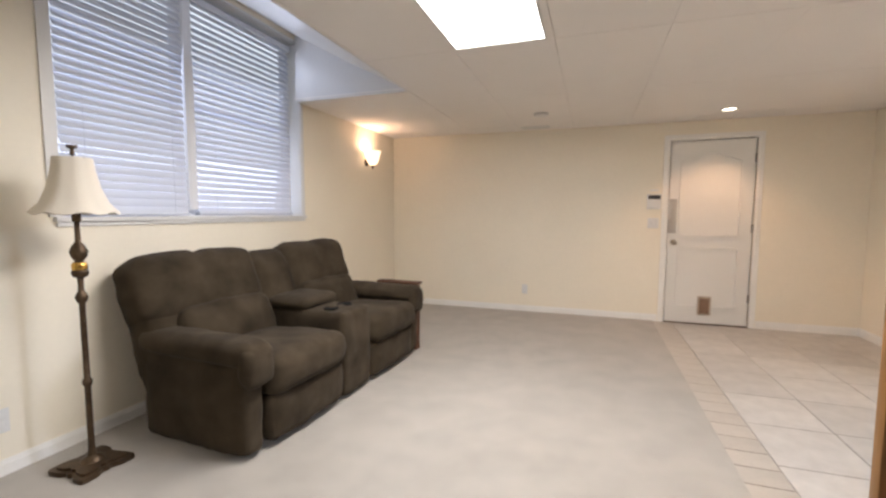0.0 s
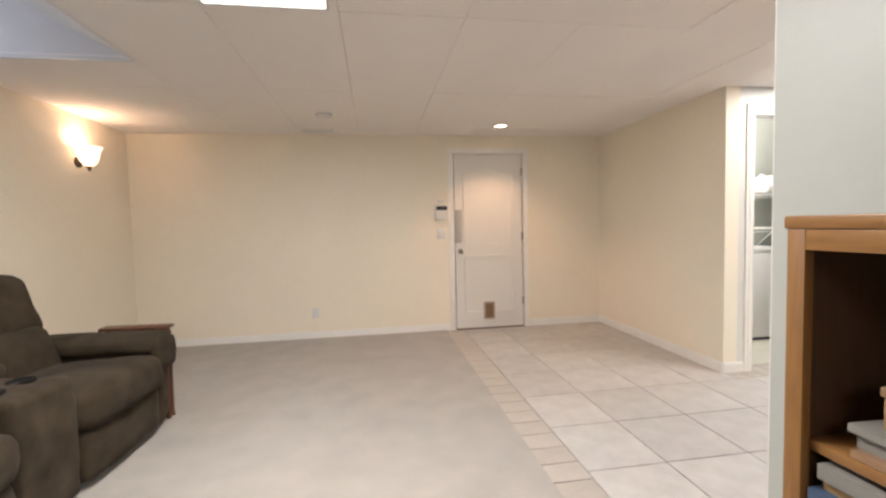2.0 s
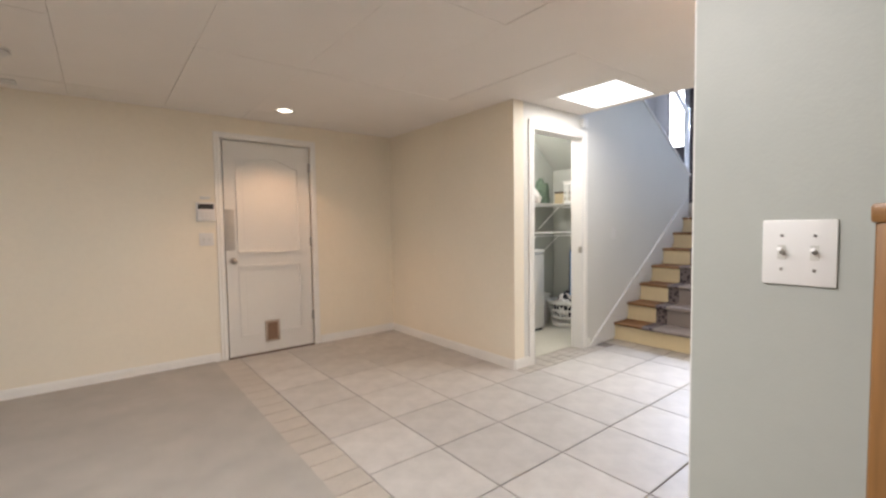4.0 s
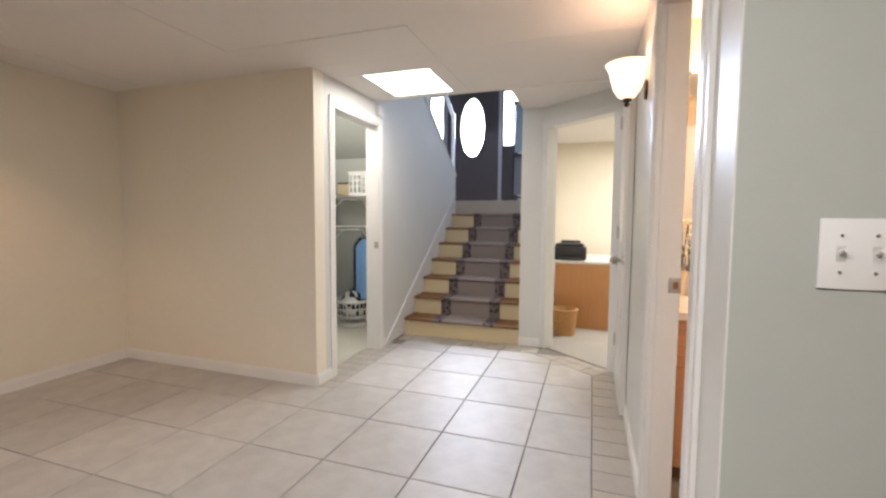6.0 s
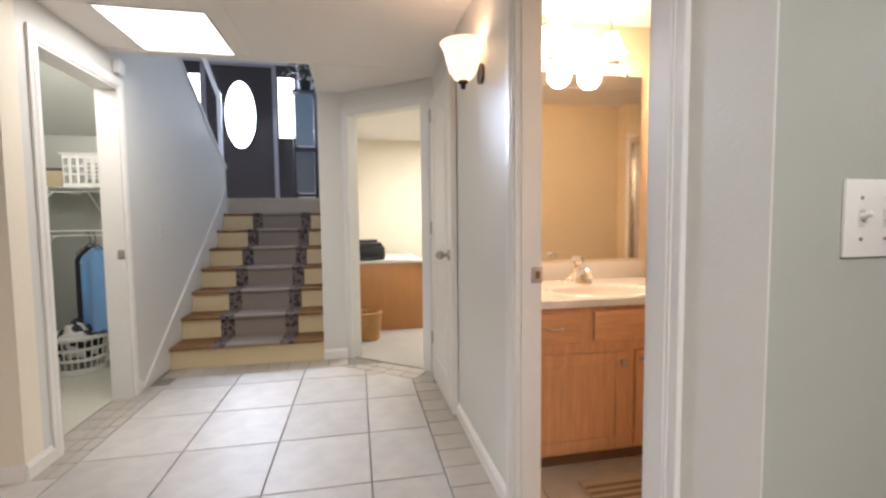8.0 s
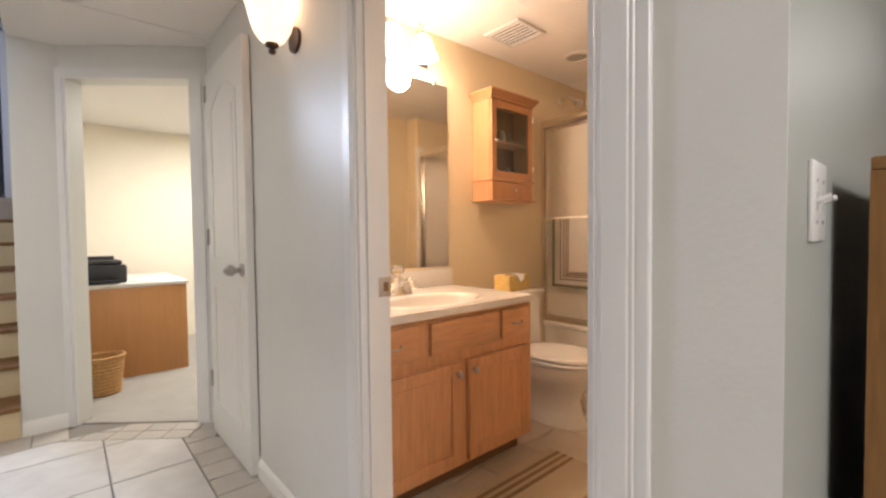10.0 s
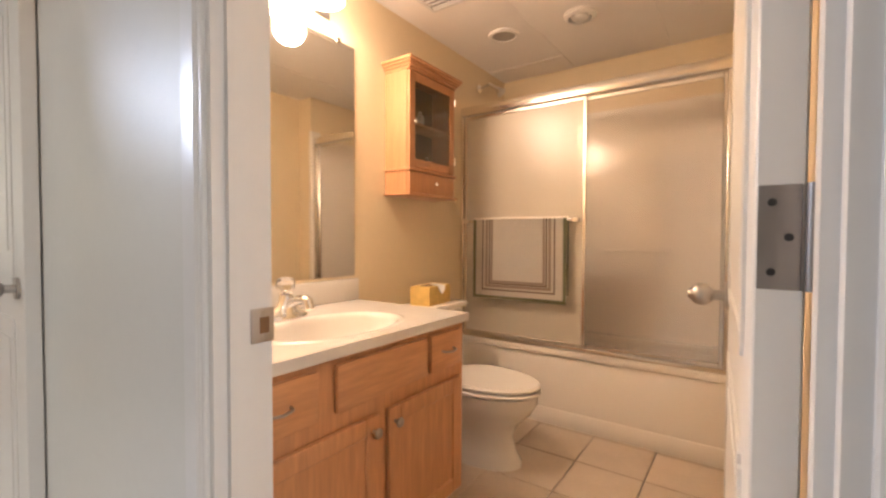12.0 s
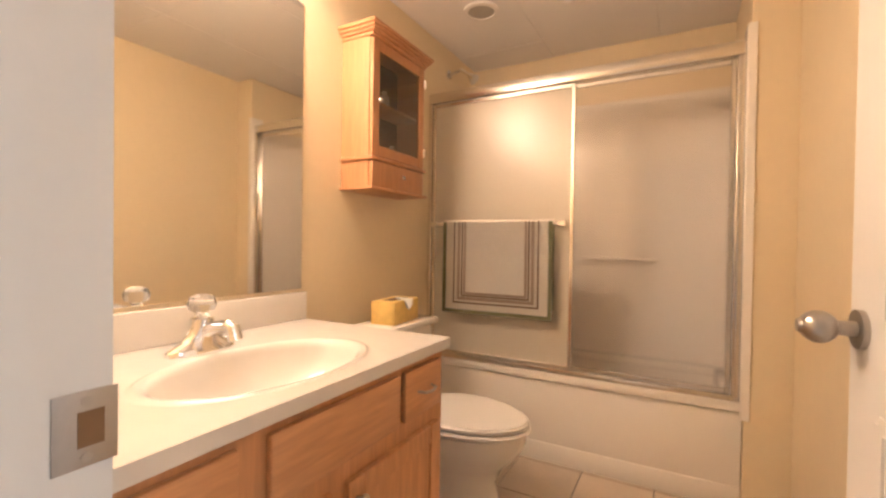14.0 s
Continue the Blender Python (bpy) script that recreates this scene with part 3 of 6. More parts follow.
def sconce(m, label):
    """Wall sconce; the wall is the plane y=0, the bowl stands out to +y."""
    th = thing("wall_sconce", m, label, "sconce", "wall sconces")
    bm = bmesh.new()
    prof = [(0.018, 0.0), (0.042, 0.016), (0.064, 0.05), (0.076, 0.095), (0.084, 0.132), (0.097, 0.158), (0.103, 0.167), (0.098, 0.164), (0.080, 0.131), (0.071, 0.095), (0.059, 0.052), (0.038, 0.022), (0.014, 0.006)]
    lathe(bm, prof, 32, (0, 0.088, 0))
    for v in bm.verts:
        if v.co.y < 0.012:
            v.co.y = 0.012
    part("shade", bm, SHADE, th, "glowing alabaster glass bowl")
    bm = bmesh.new()
    lathe(bm, [(0.0, -0.035), (0.010, -0.03), (0.014, -0.022), (0.008, -0.014), (0.022, -0.006), (0.024, 0.004), (0.0, 0.006)], 16, (0, 0.088, 0))
    part("finial", bm, BRONZE, th, "dark bronze finial")
    part("back_plate", rod(bmesh.new(), (0, 0, 0.04), (0, 0.011, 0.04), 0.045, 24), BRONZE, th)
    return th


sconce(pose(W, 6.95, 1.80, 0, 0, -90), "lit alabaster glass wall sconce beside the window")
sconce(pose(3.857, HS, 1.792), "lit alabaster glass wall sconce in the hall")

# ---- ceiling fittings ----
t = thing("downlight", pose(2.77, 7.21, H), "lit recessed white downlight", "downlight")
part("trim_ring", lathe(bmesh.new(), [(0.085, 0.004), (0.085, -0.004), (0.07, -0.006), (0.058, 0.002)], 28), WHITE, t)
part("bulb", lathe(bmesh.new(), [(0.058, 0.002), (0.03, -0.001), (0.0, -0.002)], 28), glowing("warm_bulb", (1.0, 0.85, 0.65), 6.0), t, "glowing frosted bulb")
t = thing("smoke_detector", pose(1.03, 6.83, H), "round white ceiling smoke detector", "smoke detector")
part("base", lathe(bmesh.new(), [(0.0, -0.03), (0.05, -0.03), (0.068, -0.02), (0.072, 0.0), (0.075, 0.004)], 28), WHITE, t)
part("vent_ring", lathe(bmesh.new(), [(0.071, -0.010), (0.074, -0.012), (0.071, -0.014)], 28), material("vent_shadow_grey", (0.35, 0.34, 0.33), 0.7), t)


def vent(m, w, d, n, label):
    t = thing("ceiling_vent", m, label, "vent")
    bm = bmesh.new()
    for b in ((-w, w, -d, -d + 0.02), (-w, w, d - 0.02, d), (-w, -w + 0.02, -d + 0.02, d - 0.02), (w - 0.02, w, -d + 0.02, d - 0.02)):
        box(bm, *b, -0.008, 0.004, 0.002, 1)
    part("frame", bm, WHITE, t)
    part("backing", B((-w + 0.02, w - 0.02, -d + 0.02, d - 0.02, 0.002, 0.004)), material("vent_dark", (0.22, 0.2, 0.18), 0.8), t)
    for k in range(n):
        y = -d + 0.02 + (k + 0.5) * (2 * d - 0.04) / n
        part("slat", B((-w + 0.02, w - 0.02, y - 0.004, y + 0.004, -0.007, 0.0)), WHITE, t)
    return t


vent(pose(0.89, 7.52, H), 0.16, 0.06, 5, "white louvred ceiling air vent")
vent(pose(3.99, 2.33, BC), 0.13, 0.13, 7, "white louvred bathroom fan grille")
t = thing("exhaust_vent", pose(3.49, 1.73, BC), "round white ceiling air valve", "vent")
part("ring", lathe(bmesh.new(), [(0.085, 0.004), (0.085, -0.012), (0.062, -0.022), (0.055, 0.0)], 28), WHITE, t)
part("valve_disc", lathe(bmesh.new(), [(0.0, -0.028), (0.03, -0.027), (0.044, -0.018), (0.044, -0.01), (0.0, -0.008)], 24), WHITE, t)
t = thing("ceiling_speaker", pose(3.94, 1.74, BC), "round grey recessed shower light lens", "downlight")
part("trim_ring", lathe(bmesh.new(), [(0.09, 0.004), (0.09, -0.005), (0.07, -0.008), (0.068, 0.002)], 28), CEIL, t)
part("lens", lathe(bmesh.new(), [(0.068, -0.002), (0.0, -0.004)], 28), material("grey_lens", (0.40, 0.37, 0.33), 0.4), t, "unlit grey lens")


# ---- wall plates ----
def plate(name, m, w, h, label, category, toggles=0, sockets=0):
    """A cover plate on the wall plane y=0, standing out to +y."""
    th = thing(name, m, label, category)
    part("cover", B((-w / 2, w / 2, 0, 0.006, -h / 2, h / 2), bevel=0.0025), WHITE, th)
    for k in range(toggles):
        x = (k - (toggles - 1) / 2) * 0.046
        part("toggle_slot", B((x - 0.006, x + 0.006, 0.0055, 0.007, -0.013, 0.013)), material("slot_grey", (0.55, 0.54, 0.5), 0.5), th)
        bm = bmesh.new()
        rod(bm, (x, 0.005, 0.001), (x, 0.022, 0.007), 0.0048, 10, 0.0036)
        part("toggle", bm, WHITE, th)
        for z in (-0.03, 0.03):
            part("screw", rod(bmesh.new(), (x, 0.005, z), (x, 0.0072, z), 0.0028, 8), NICKEL, th)
    for k in range(sockets):
        z = (k - (sockets - 1) / 2) * 0.04
        part("socket", B((-0.017, 0.017, 0.0055, 0.0085, z - 0.014, z + 0.014), bevel=0.002), WHITE, th)
    return th


plate("light_switch", pose(SW, 3.552, 1.160, 0, 0, 90), 0.105, 0.115, "white double toggle light switch plate", "switch", 2)
plate("light_switch", pose(2.205, N, 1.13, 0, 0, 180), 0.115, 0.115, "white light switch plate below the alarm panel", "switch", 2)
plate("power_outlet", pose(0.77, N, 0.29, 0, 0, 180), 0.07, 0.115, "white power outlet near the floor", "outlet", 0, 2)
plate("power_outlet", pose(W, 3.44, 0.27, 0, 0, -90), 0.07, 0.115, "white power outlet behind the floor lamp", "outlet", 0, 2)
plate("light_switch", pose(5.66, CF, 1.12, 0, 0, 180), 0.07, 0.115, "white light switch on the stair wall", "switch", 1)
t = thing("alarm_panel", pose(2.205, N, 1.385, 0, 0, 180), "white wall alarm keypad with a dark display", "alarm panel")
part("body", B((-0.075, 0.075, 0, 0.03, -0.095, 0.075), bevel=0.006), WHITE, t)
part("display", B((-0.062, 0.062, 0.029, 0.032, 0.015, 0.06)), BLACK, t, "dark display")
for i in range(4):
    for j in range(3):
        part("key", B((-0.05 + i * 0.03, -0.03 + i * 0.03, 0.029, 0.033, -0.075 + j * 0.026, -0.058 + j * 0.026), bevel=0.001), WHITE, t)
t = thing("door_sensor", pose(2.205, N, 1.50, 0, 0, 180), "small white sensor above the alarm keypad", "sensor")
part("body", B((-0.04, 0.04, 0, 0.015, -0.012, 0.012), bevel=0.003), WHITE, t)

# ---- sofa: reclining loveseat with console ----
PLUSH = material("olive_brown_microfibre", (0.043, 0.0320, 0.0205), 0.9, grain=0.14, scale=260, patch=0.45, patch_scale=6, bump=0.3, bump_scale=240, sheen=0.03)
PLUSH.node_tree.nodes["Principled BSDF"].inputs["Specular IOR Level"].default_value = 0.08


def pillow(bm, x0, x1, y0, y1, z0, z1, r=0.05, puff=0.02, tilt=0.0, pivot=None, seam=False):
    """A rounded, slightly swollen cushion block."""
    b = bmesh.new()
    bmesh.ops.create_cube(b, size=1)
    bmesh.ops.subdivide_edges(b, edges=b.edges[:], cuts=15, use_grid_fill=True)
    c = Vector(((x0 + x1) / 2, (y0 + y1) / 2, (z0 + z1) / 2))
    s = Vector((x1 - x0, y1 - y0, z1 - z0))
    core = Vector([max(v / 2 - r, 0.001) for v in s])
    for v in b.verts:
        p = Vector([v.co[i] * s[i] for i in range(3)])
        q = Vector([max(-core[i], min(core[i], p[i])) for i in range(3)])
        off = p - q
        if off.length > 1e-6:
            p = q + off.normalized() * min(r, max(abs(off.x), abs(off.y), abs(off.z)))
        u = [1 - abs(2 * p[i] / s[i]) ** 2 if s[i] else 0 for i in range(3)]
        for i in range(3):
            j, k = (i + 1) % 3, (i + 2) % 3
            edge = abs(2 * p[i] / s[i]) ** 3
            p[i] += math.copysign(puff * max(u[j], 0) ** 0.6 * max(u[k], 0) ** 0.6 * edge, p[i])
        if seam:
            p *= 1 - 0.07 * math.exp(-(p.y / 0.018) ** 2)
        wob = noise.noise((p + c) * 7.0) * 0.010 + noise.noise((p + c) * 15.0) * 0.008
        p += p.normalized() * wob
        v.co = p + c
    if tilt:
        pv = Vector(pivot or c)
        bmesh.ops.rotate(b, verts=b.verts[:], cent=pv, matrix=Matrix.Rotation(radians(tilt), 3, "Y"))
    tmp = bpy.data.meshes.new("tmp")
    b.to_mesh(tmp)
    b.free()
    bm.from_mesh(tmp)
    bpy.data.meshes.remove(tmp)
    return bm


sofa = thing("reclining_sofa", pose(-0.325, 4.845, 0.012, 0, 0, -3.5), "olive brown plush reclining loveseat with centre console", "sofa")


def P(name, *args, label="", **kw):
    return part(name, pillow(bmesh.new(), *args, **kw), PLUSH, sofa, label, smooth=180)


SL = 0.965
# local: front is +x, length along y
P("body", -0.40, 0.30, -SL + 0.03, SL - 0.03, 0.02, 0.40, r=0.05, puff=0.0)
for sgn in (-1, 1):
    y_out, y_in = sgn * SL, sgn * (SL - 0.145)
    a, b = sorted((y_out, y_in))
    P("arm_side", -0.36, 0.37, a, b, 0.02, 0.50, r=0.045, puff=0.005)
    a, b = sorted((y_out + sgn * 0.012, y_in - sgn * 0.03))
    P("arm_pad", -0.38, 0.42, a, b, 0.47, 0.60, r=0.055, puff=0.006)
    P("arm_front_pad", 0.345, 0.425, a + 0.005, b - 0.005, 0.38, 0.575, r=0.035, puff=0.004)
    y0, y1 = sorted((sgn * (SL - 0.155), sgn * 0.18))
    P("seat_cushion", -0.22, 0.43, y0, y1, 0.27, 0.47, r=0.06, puff=0.028, tilt=-3)
    P("footrest", 0.26, 0.40, y0 + 0.01, y1 - 0.01, 0.04, 0.29, r=0.04, puff=0.02)
    ym = (y0 + y1) / 2
    ya, yb = (y0 - 0.13, y1) if sgn < 0 else (y0, y1 + 0.06)
    P("lumbar_cushion", -0.36, -0.115, y0, y1, 0.38, 0.68, r=0.055, puff=0.03, tilt=-18, pivot=(-0.2, 0, 0.40))
    P("back_cushion", -0.41, -0.155, ya - 0.02, yb + 0.02, 0.635, 1.03, r=0.075, puff=0.022, tilt=-21, pivot=(-0.2, 0, 0.40), seam=True)
    P("back_shell", -0.42, -0.18, ya - 0.015, yb + 0.015, 0.10, 0.94, r=0.06, puff=0.01, tilt=-19, pivot=(-0.2, 0, 0.40))
P("console_back", -0.41, -0.175, -0.19, 0.19, 0.52, 0.985, r=0.08, puff=0.03, tilt=-21, pivot=(-0.2, 0, 0.40))
P("console_body", -0.24, 0.385, -0.165, 0.165, 0.02, 0.578, r=0.028, puff=0.006)
P("console_lid", -0.24, 0.09, -0.175, 0.175, 0.57, 0.655, r=0.04, puff=0.012)
CUP = material("matt_black_cup_liner", (0.008, 0.008, 0.008), 0.95, bump=0)
CUP.node_tree.nodes["Principled BSDF"].inputs["Specular IOR Level"].default_value = 0.1
for yy in (-0.075, 0.075):
    cr = part("cup_holder", lathe(bmesh.new(), [(0.044, 0.004), (0.050, 0.007), (0.052, -0.006)], 24, (0.225, yy, 0.584)), CUP, sofa, "black cup holder ring")
    part("cup_well", lathe(bmesh.new(), [(0.045, 0.0045), (0.0, 0.0035)], 24, (0.225, yy, 0.584)), CUP, cr)

# wooden end table beyond the far arm
CHERRY = material("cherry_wood", (0.085, 0.034, 0.017), 0.4, grain=0.2, scale=10, stretch=(14, 14, 1))
et = thing("end_table", pose(-0.335, 5.872, 0.012, 0, 0, -3.5), "low dark cherry end table beside the sofa arm", "end table")
part("tabletop", B((0.02, 0.44, -0.045, 0.05, 0.592, 0.612), bevel=0.006), CHERRY, et)
part("apron", B((0.05, 0.42, -0.018, -0.006, 0.53, 0.592), (0.05, 0.42, 0.018, 0.03, 0.53, 0.592), (0.40, 0.42, -0.006, 0.018, 0.53, 0.592)), CHERRY, et)
for x in (0.05, 0.40):
    for y in (-0.024, 0.022):
        bm = bmesh.new()
        rod(bm, (x + 0.008, y + 0.002, 0.03), (x + 0.008, y + 0.002, 0.57), 0.0125, 10, 0.020)
        rod(bm, (x + 0.008, y + 0.002, 0), (x + 0.008, y + 0.002, 0.035), 0.017, 10, 0.014)
        part("leg", bm, CHERRY, et)

# ---- floor lamp ----
BRASS = material("aged_brass", (0.085, 0.055, 0.032), 0.42, 0.7, grain=0.25, scale=40, patch=0.3, patch_scale=12)
fl = thing("floor_lamp", pose(-0.715, 3.625, 0.012), "aged bronze floor lamp with a cream bell shade", "floor lamp")
bm = bmesh.new()
pts = []
for k in range(64):
    a = 2 * math.pi * k / 64
    r = 0.105 + 0.058 * (0.5 + 0.5 * math.cos(4 * a)) ** 1.6 + 0.004 * math.cos(16 * a)
    pts.append((r * math.cos(a + math.pi / 4), r * math.sin(a + math.pi / 4)))
prism(bm, pts, "z", 0.0, 0.022)
prism(bm, [(x * 0.82, y * 0.82) for x, y in pts], "z", 0.022, 0.034)
part("base", bm, BRASS, fl, "square scalloped dark bronze base")
prof = [(0.05, 0.034), (0.045, 0.045), (0.018, 0.06), (0.014, 0.10), (0.013, 0.40), (0.02, 0.41), (0.02, 0.43), (0.013, 0.44), (0.012, 0.80), (0.020, 0.81), (0.026, 0.83), (0.018, 0.85),
        (0.012, 0.86), (0.012, 0.92), (0.030, 0.93), (0.034, 0.95), (0.022, 0.97), (0.016, 1.0), (0.030, 1.02), (0.036, 1.045), (0.026, 1.07), (0.012, 1.09), (0.010, 1.18), (0.018, 1.185), (0.018, 1.23), (0.006, 1.24), (0.004, 1.50)]
part("pole", lathe(bmesh.new(), prof, 20), BRASS, fl)
part("brass_collar", lathe(bmesh.new(), [(0.0265, 0.955), (0.031, 0.965), (0.031, 0.985), (0.0235, 0.995)], 20), material("bright_brass", (0.62, 0.38, 0.10), 0.22, 1.0), fl, "bright brass collar")
SHADECLOTH = material("cream_lamp_cloth", (0.72, 0.66, 0.56), 0.8, grain=0.03, scale=300, bump=0.2)
bm = bmesh.new()
prof = [(0.075, 1.475), (0.082, 1.42), (0.100, 1.34), (0.128, 1.27), (0.168, 1.215), (0.166, 1.213), (0.125, 1.27), (0.097, 1.34), (0.079, 1.42), (0.072, 1.475)]
seg = 48
lathe(bm, prof, seg)
for v in bm.verts:
    a = math.atan2(v.co.y, v.co.x)
    k = 1 - 0.035 * (0.5 + 0.5 * math.cos(8 * a))
    v.co.x *= k
    v.co.y *= k
    if v.co.z < 1.22:
        v.co.z += 0.012 * (0.5 - 0.5 * math.cos(8 * a))
part("shade", bm, SHADECLOTH, fl, "cream pleated bell shade")
bm = bmesh.new()
lathe(bm, [(0.0, 1.535), (0.020, 1.532), (0.022, 1.522), (0.008, 1.515), (0.007, 1.50), (0.012, 1.49), (0.0, 1.485)], 16)
part("finial", bm, BRASS, fl)
bm = bmesh.new()
for k in range(3):
    a = 2 * math.pi * k / 3
    rod(bm, (0, 0, 1.475), (0.074 * math.cos(a), 0.074 * math.sin(a), 1.475), 0.002, 6)
part("spider", bm, BRASS, fl)

# ---- bookcase with books ----
bc = thing("bookcase", pose(2.132, 2.98, 0.012), "open honey oak bookcase against the pale wall", "bookcase")
bd, bw, bh = 0.240, 0.44, 1.222
# inner sides and back use the darkened oak, shade painted in
for sgn in (-1, 1):
    y0, y1 = sorted((sgn * bw, sgn * (bw - 0.022)))
    part("side_panel", B((0.019, bd, y0, y1, 0, bh - 0.022)), SHADEDOAK, bc)
part("back_panel", B((bd - 0.008, bd, -bw + 0.022, bw - 0.022, 0.02, bh - 0.03)), SHADEDOAK, bc)
for sgn in (-1, 1):
    y0, y1 = sorted((sgn * (bw + 0.001), sgn * (bw - 0.030)))
    part("face_stile", B((0.0, 0.019, y0, y1, 0, bh - 0.022), bevel=0.002), OAKV, bc)
    y0, y1 = sorted((sgn * (bw + 0.0005), sgn * (bw + 0.004)))
    part("side_veneer", B((0.019, bd, y0, y1, 0, bh - 0.022)), OAKV, bc)
part("face_rail", B((0.0, 0.019, -bw + 0.030, bw - 0.030, bh - 0.056, bh - 0.022), bevel=0.002), OAKY, bc)
part("top", B((-0.003, bd, -bw - 0.006, bw + 0.006, bh - 0.022, bh), bevel=0.004), OAKY, bc)
part("plinth", B((0.0, 0.019, -bw + 0.030, bw - 0.030, 0, 0.08)), OAKY, bc)
shelf_z = [0.08, 0.46, 0.83]
for z in shelf_z:
    part("shelf", B((0.02, bd - 0.009, -bw + 0.022, bw - 0.022, z, z + 0.019), bevel=0.003), OAKY, bc)

PAPER = material("book_paper", (0.42, 0.38, 0.29), 0.9, grain=0.1, scale=200, stretch=(1, 1, 8))
COVERS = [material("book_cover", c, 0.45, grain=0.05, bump=0.02) for c in
          ((0.19, 0.18, 0.16), (0.06, 0.07, 0.17), (0.50, 0.08, 0.06), (0.08, 0.24, 0.24), (0.34, 0.21, 0.08), (0.05, 0.08, 0.13), (0.40, 0.40, 0.38), (0.24, 0.14, 0.08), (0.30, 0.42, 0.20))]


def book(m, w, d, t, mat, label):
    """Lying book: w along x, d along y, t thick."""
    th = thing("book", m, label, "book", "books on the bookcase")
    part("cover", B((-w / 2, w / 2, -d / 2, d / 2, 0, 0.002), (-w / 2, w / 2, -d / 2, d / 2, t - 0.002, t), (-w / 2, -w / 2 + 0.002, -d / 2, d / 2, 0.002, t - 0.002), bevel=0.0006), mat, th)
    part("pages", B((-w / 2 + 0.003, w / 2 - 0.004, -d / 2 + 0.004, d / 2 - 0.004, 0.002, t - 0.002)), PAPER, th)
    return th


rnd = random.Random(4)
NAMES = ("grey", "navy blue", "red", "teal", "tan", "dark blue", "white", "brown", "green")
for base, top, stacks in ((0.83, 0.055, (0.25, -0.06, -0.30)), (0.46, 0.335, (0.295, 0.03, -0.24)), (0.08, 0.30, (0.25, 0.0, -0.26))):
    for y in stacks:
        z = 0.012 + base + 0.0195
        limit = z + top * rnd.uniform(0.88, 1.0)
        while True:
            tk = rnd.uniform(0.010, 0.024) if base > 0.8 else rnd.uniform(0.012, 0.034)
            if z + tk > limit:
                break
            wd, dp = rnd.uniform(0.16, 0.20), rnd.uniform(0.19, 0.235)
            ci = rnd.randrange(len(COVERS)) if base < 0.8 else rnd.choice((7, 4, 0, 7, 5))
            book(pose(2.132 + 0.120 + rnd.uniform(-0.012, 0.006), 2.98 + y + rnd.uniform(-0.01, 0.01), z, 0, 0, rnd.uniform(-5, 5)), wd, dp, tk, COVERS[ci],
                 NAMES[ci] + " covered book lying in a stack on the shelf")
            z += tk + 0.0006
        if base == 0.46:
            book(pose(2.132 + 0.115, 2.98 + y, z, 0, 0, 1), 0.20, 0.20, 0.012 + 0.83 - 0.012 - z, COVERS[0], "grey covered book lying on top of a full stack")
        if base > 0.8 and y > 0.2:
            bx = thing("small_box", pose(2.132 + 0.13, 2.98 + y, z, 0, 0, 4), "small tan cardboard box on top of the books", "box")
            part("box", B((-0.075, 0.075, -0.085, 0.085, 0, 0.05), bevel=0.004), material("worn_tan_card", (0.26, 0.16, 0.075), 0.75, grain=0.1, scale=60, patch=0.12, patch_scale=12), bx)
            part("lid", B((-0.078, 0.078, -0.088, 0.088, 0.05, 0.066), bevel=0.003), material("worn_brown_card", (0.20, 0.12, 0.055), 0.75, grain=0.1, scale=60), bx)

# ---- stairs, runner, entry ----
RISE, RUN, NOSE = 0.183, 0.265, 5.65
TREADWOOD = material("worn_oak_tread", (0.22, 0.115, 0.05), 0.75, grain=0.2, scale=9, stretch=(14, 1, 14))
TREADWOOD.node_tree.nodes["Principled BSDF"].inputs["Specular IOR Level"].default_value = 0.12
RISER = material("cream_riser_paint", (0.66, 0.54, 0.33), 0.5, grain=0.02)
RUNNER = material("taupe_stair_runner", (0.26, 0.215, 0.19), 0.95, grain=0.12, scale=260, patch=0.06, bump=0.6, bump_scale=300)
BORDERMAT = bpy.data.materials.new("patterned_runner_border")
BORDERMAT.use_nodes = True
_nt = BORDERMAT.node_tree
_v = _nt.nodes.new("ShaderNodeTexVoronoi")
_v.inputs["Scale"].default_value = 26
_tc = _nt.nodes.new("ShaderNodeTexCoord")
_nt.links.new(_tc.outputs["Object"], _v.inputs["Vector"])
_cr = _nt.nodes.new("ShaderNodeValToRGB")
_cr.color_ramp.elements[0].position, _cr.color_ramp.elements[0].color = 0.35, (0.045, 0.032, 0.035, 1)
_cr.color_ramp.elements[1].position, _cr.color_ramp.elements[1].color = 0.55, (0.17, 0.135, 0.125, 1)
_nt.links.new(_v.outputs["Distance"], _cr.inputs[0])
_nt.links.new(_cr.outputs[0], _nt.nodes["Principled BSDF"].inputs["Base Color"])
_nt.nodes["Principled BSDF"].inputs["Roughness"].default_value = 0.95
SY0, SY1 = 4.602, CF - 0.002
st = thing("staircase", pose(0, 0, 0), "wooden stairs with oak treads and cream risers", "stairs")
st["kind"] = "structure"
for i in range(1, 9):
    x = NOSE + (i - 1) * RUN
    part("riser", B((x + 0.025, x + 0.043, SY0, SY1, (i - 1) * RISE - (0.0 if i == 1 else 0.026), i * RISE - 0.026)), RISER, st, "cream painted riser")
    if i < 8:
        part("tread", B((x, x + RUN + 0.024, SY0, SY1, i * RISE - 0.026, i * RISE), bevel=0.006), TREADWOOD, st, "worn oak tread")
run = thing("stair_runner", pose(0, 0, 0), "taupe carpet runner with dark patterned borders on the stairs", "carpet runner")
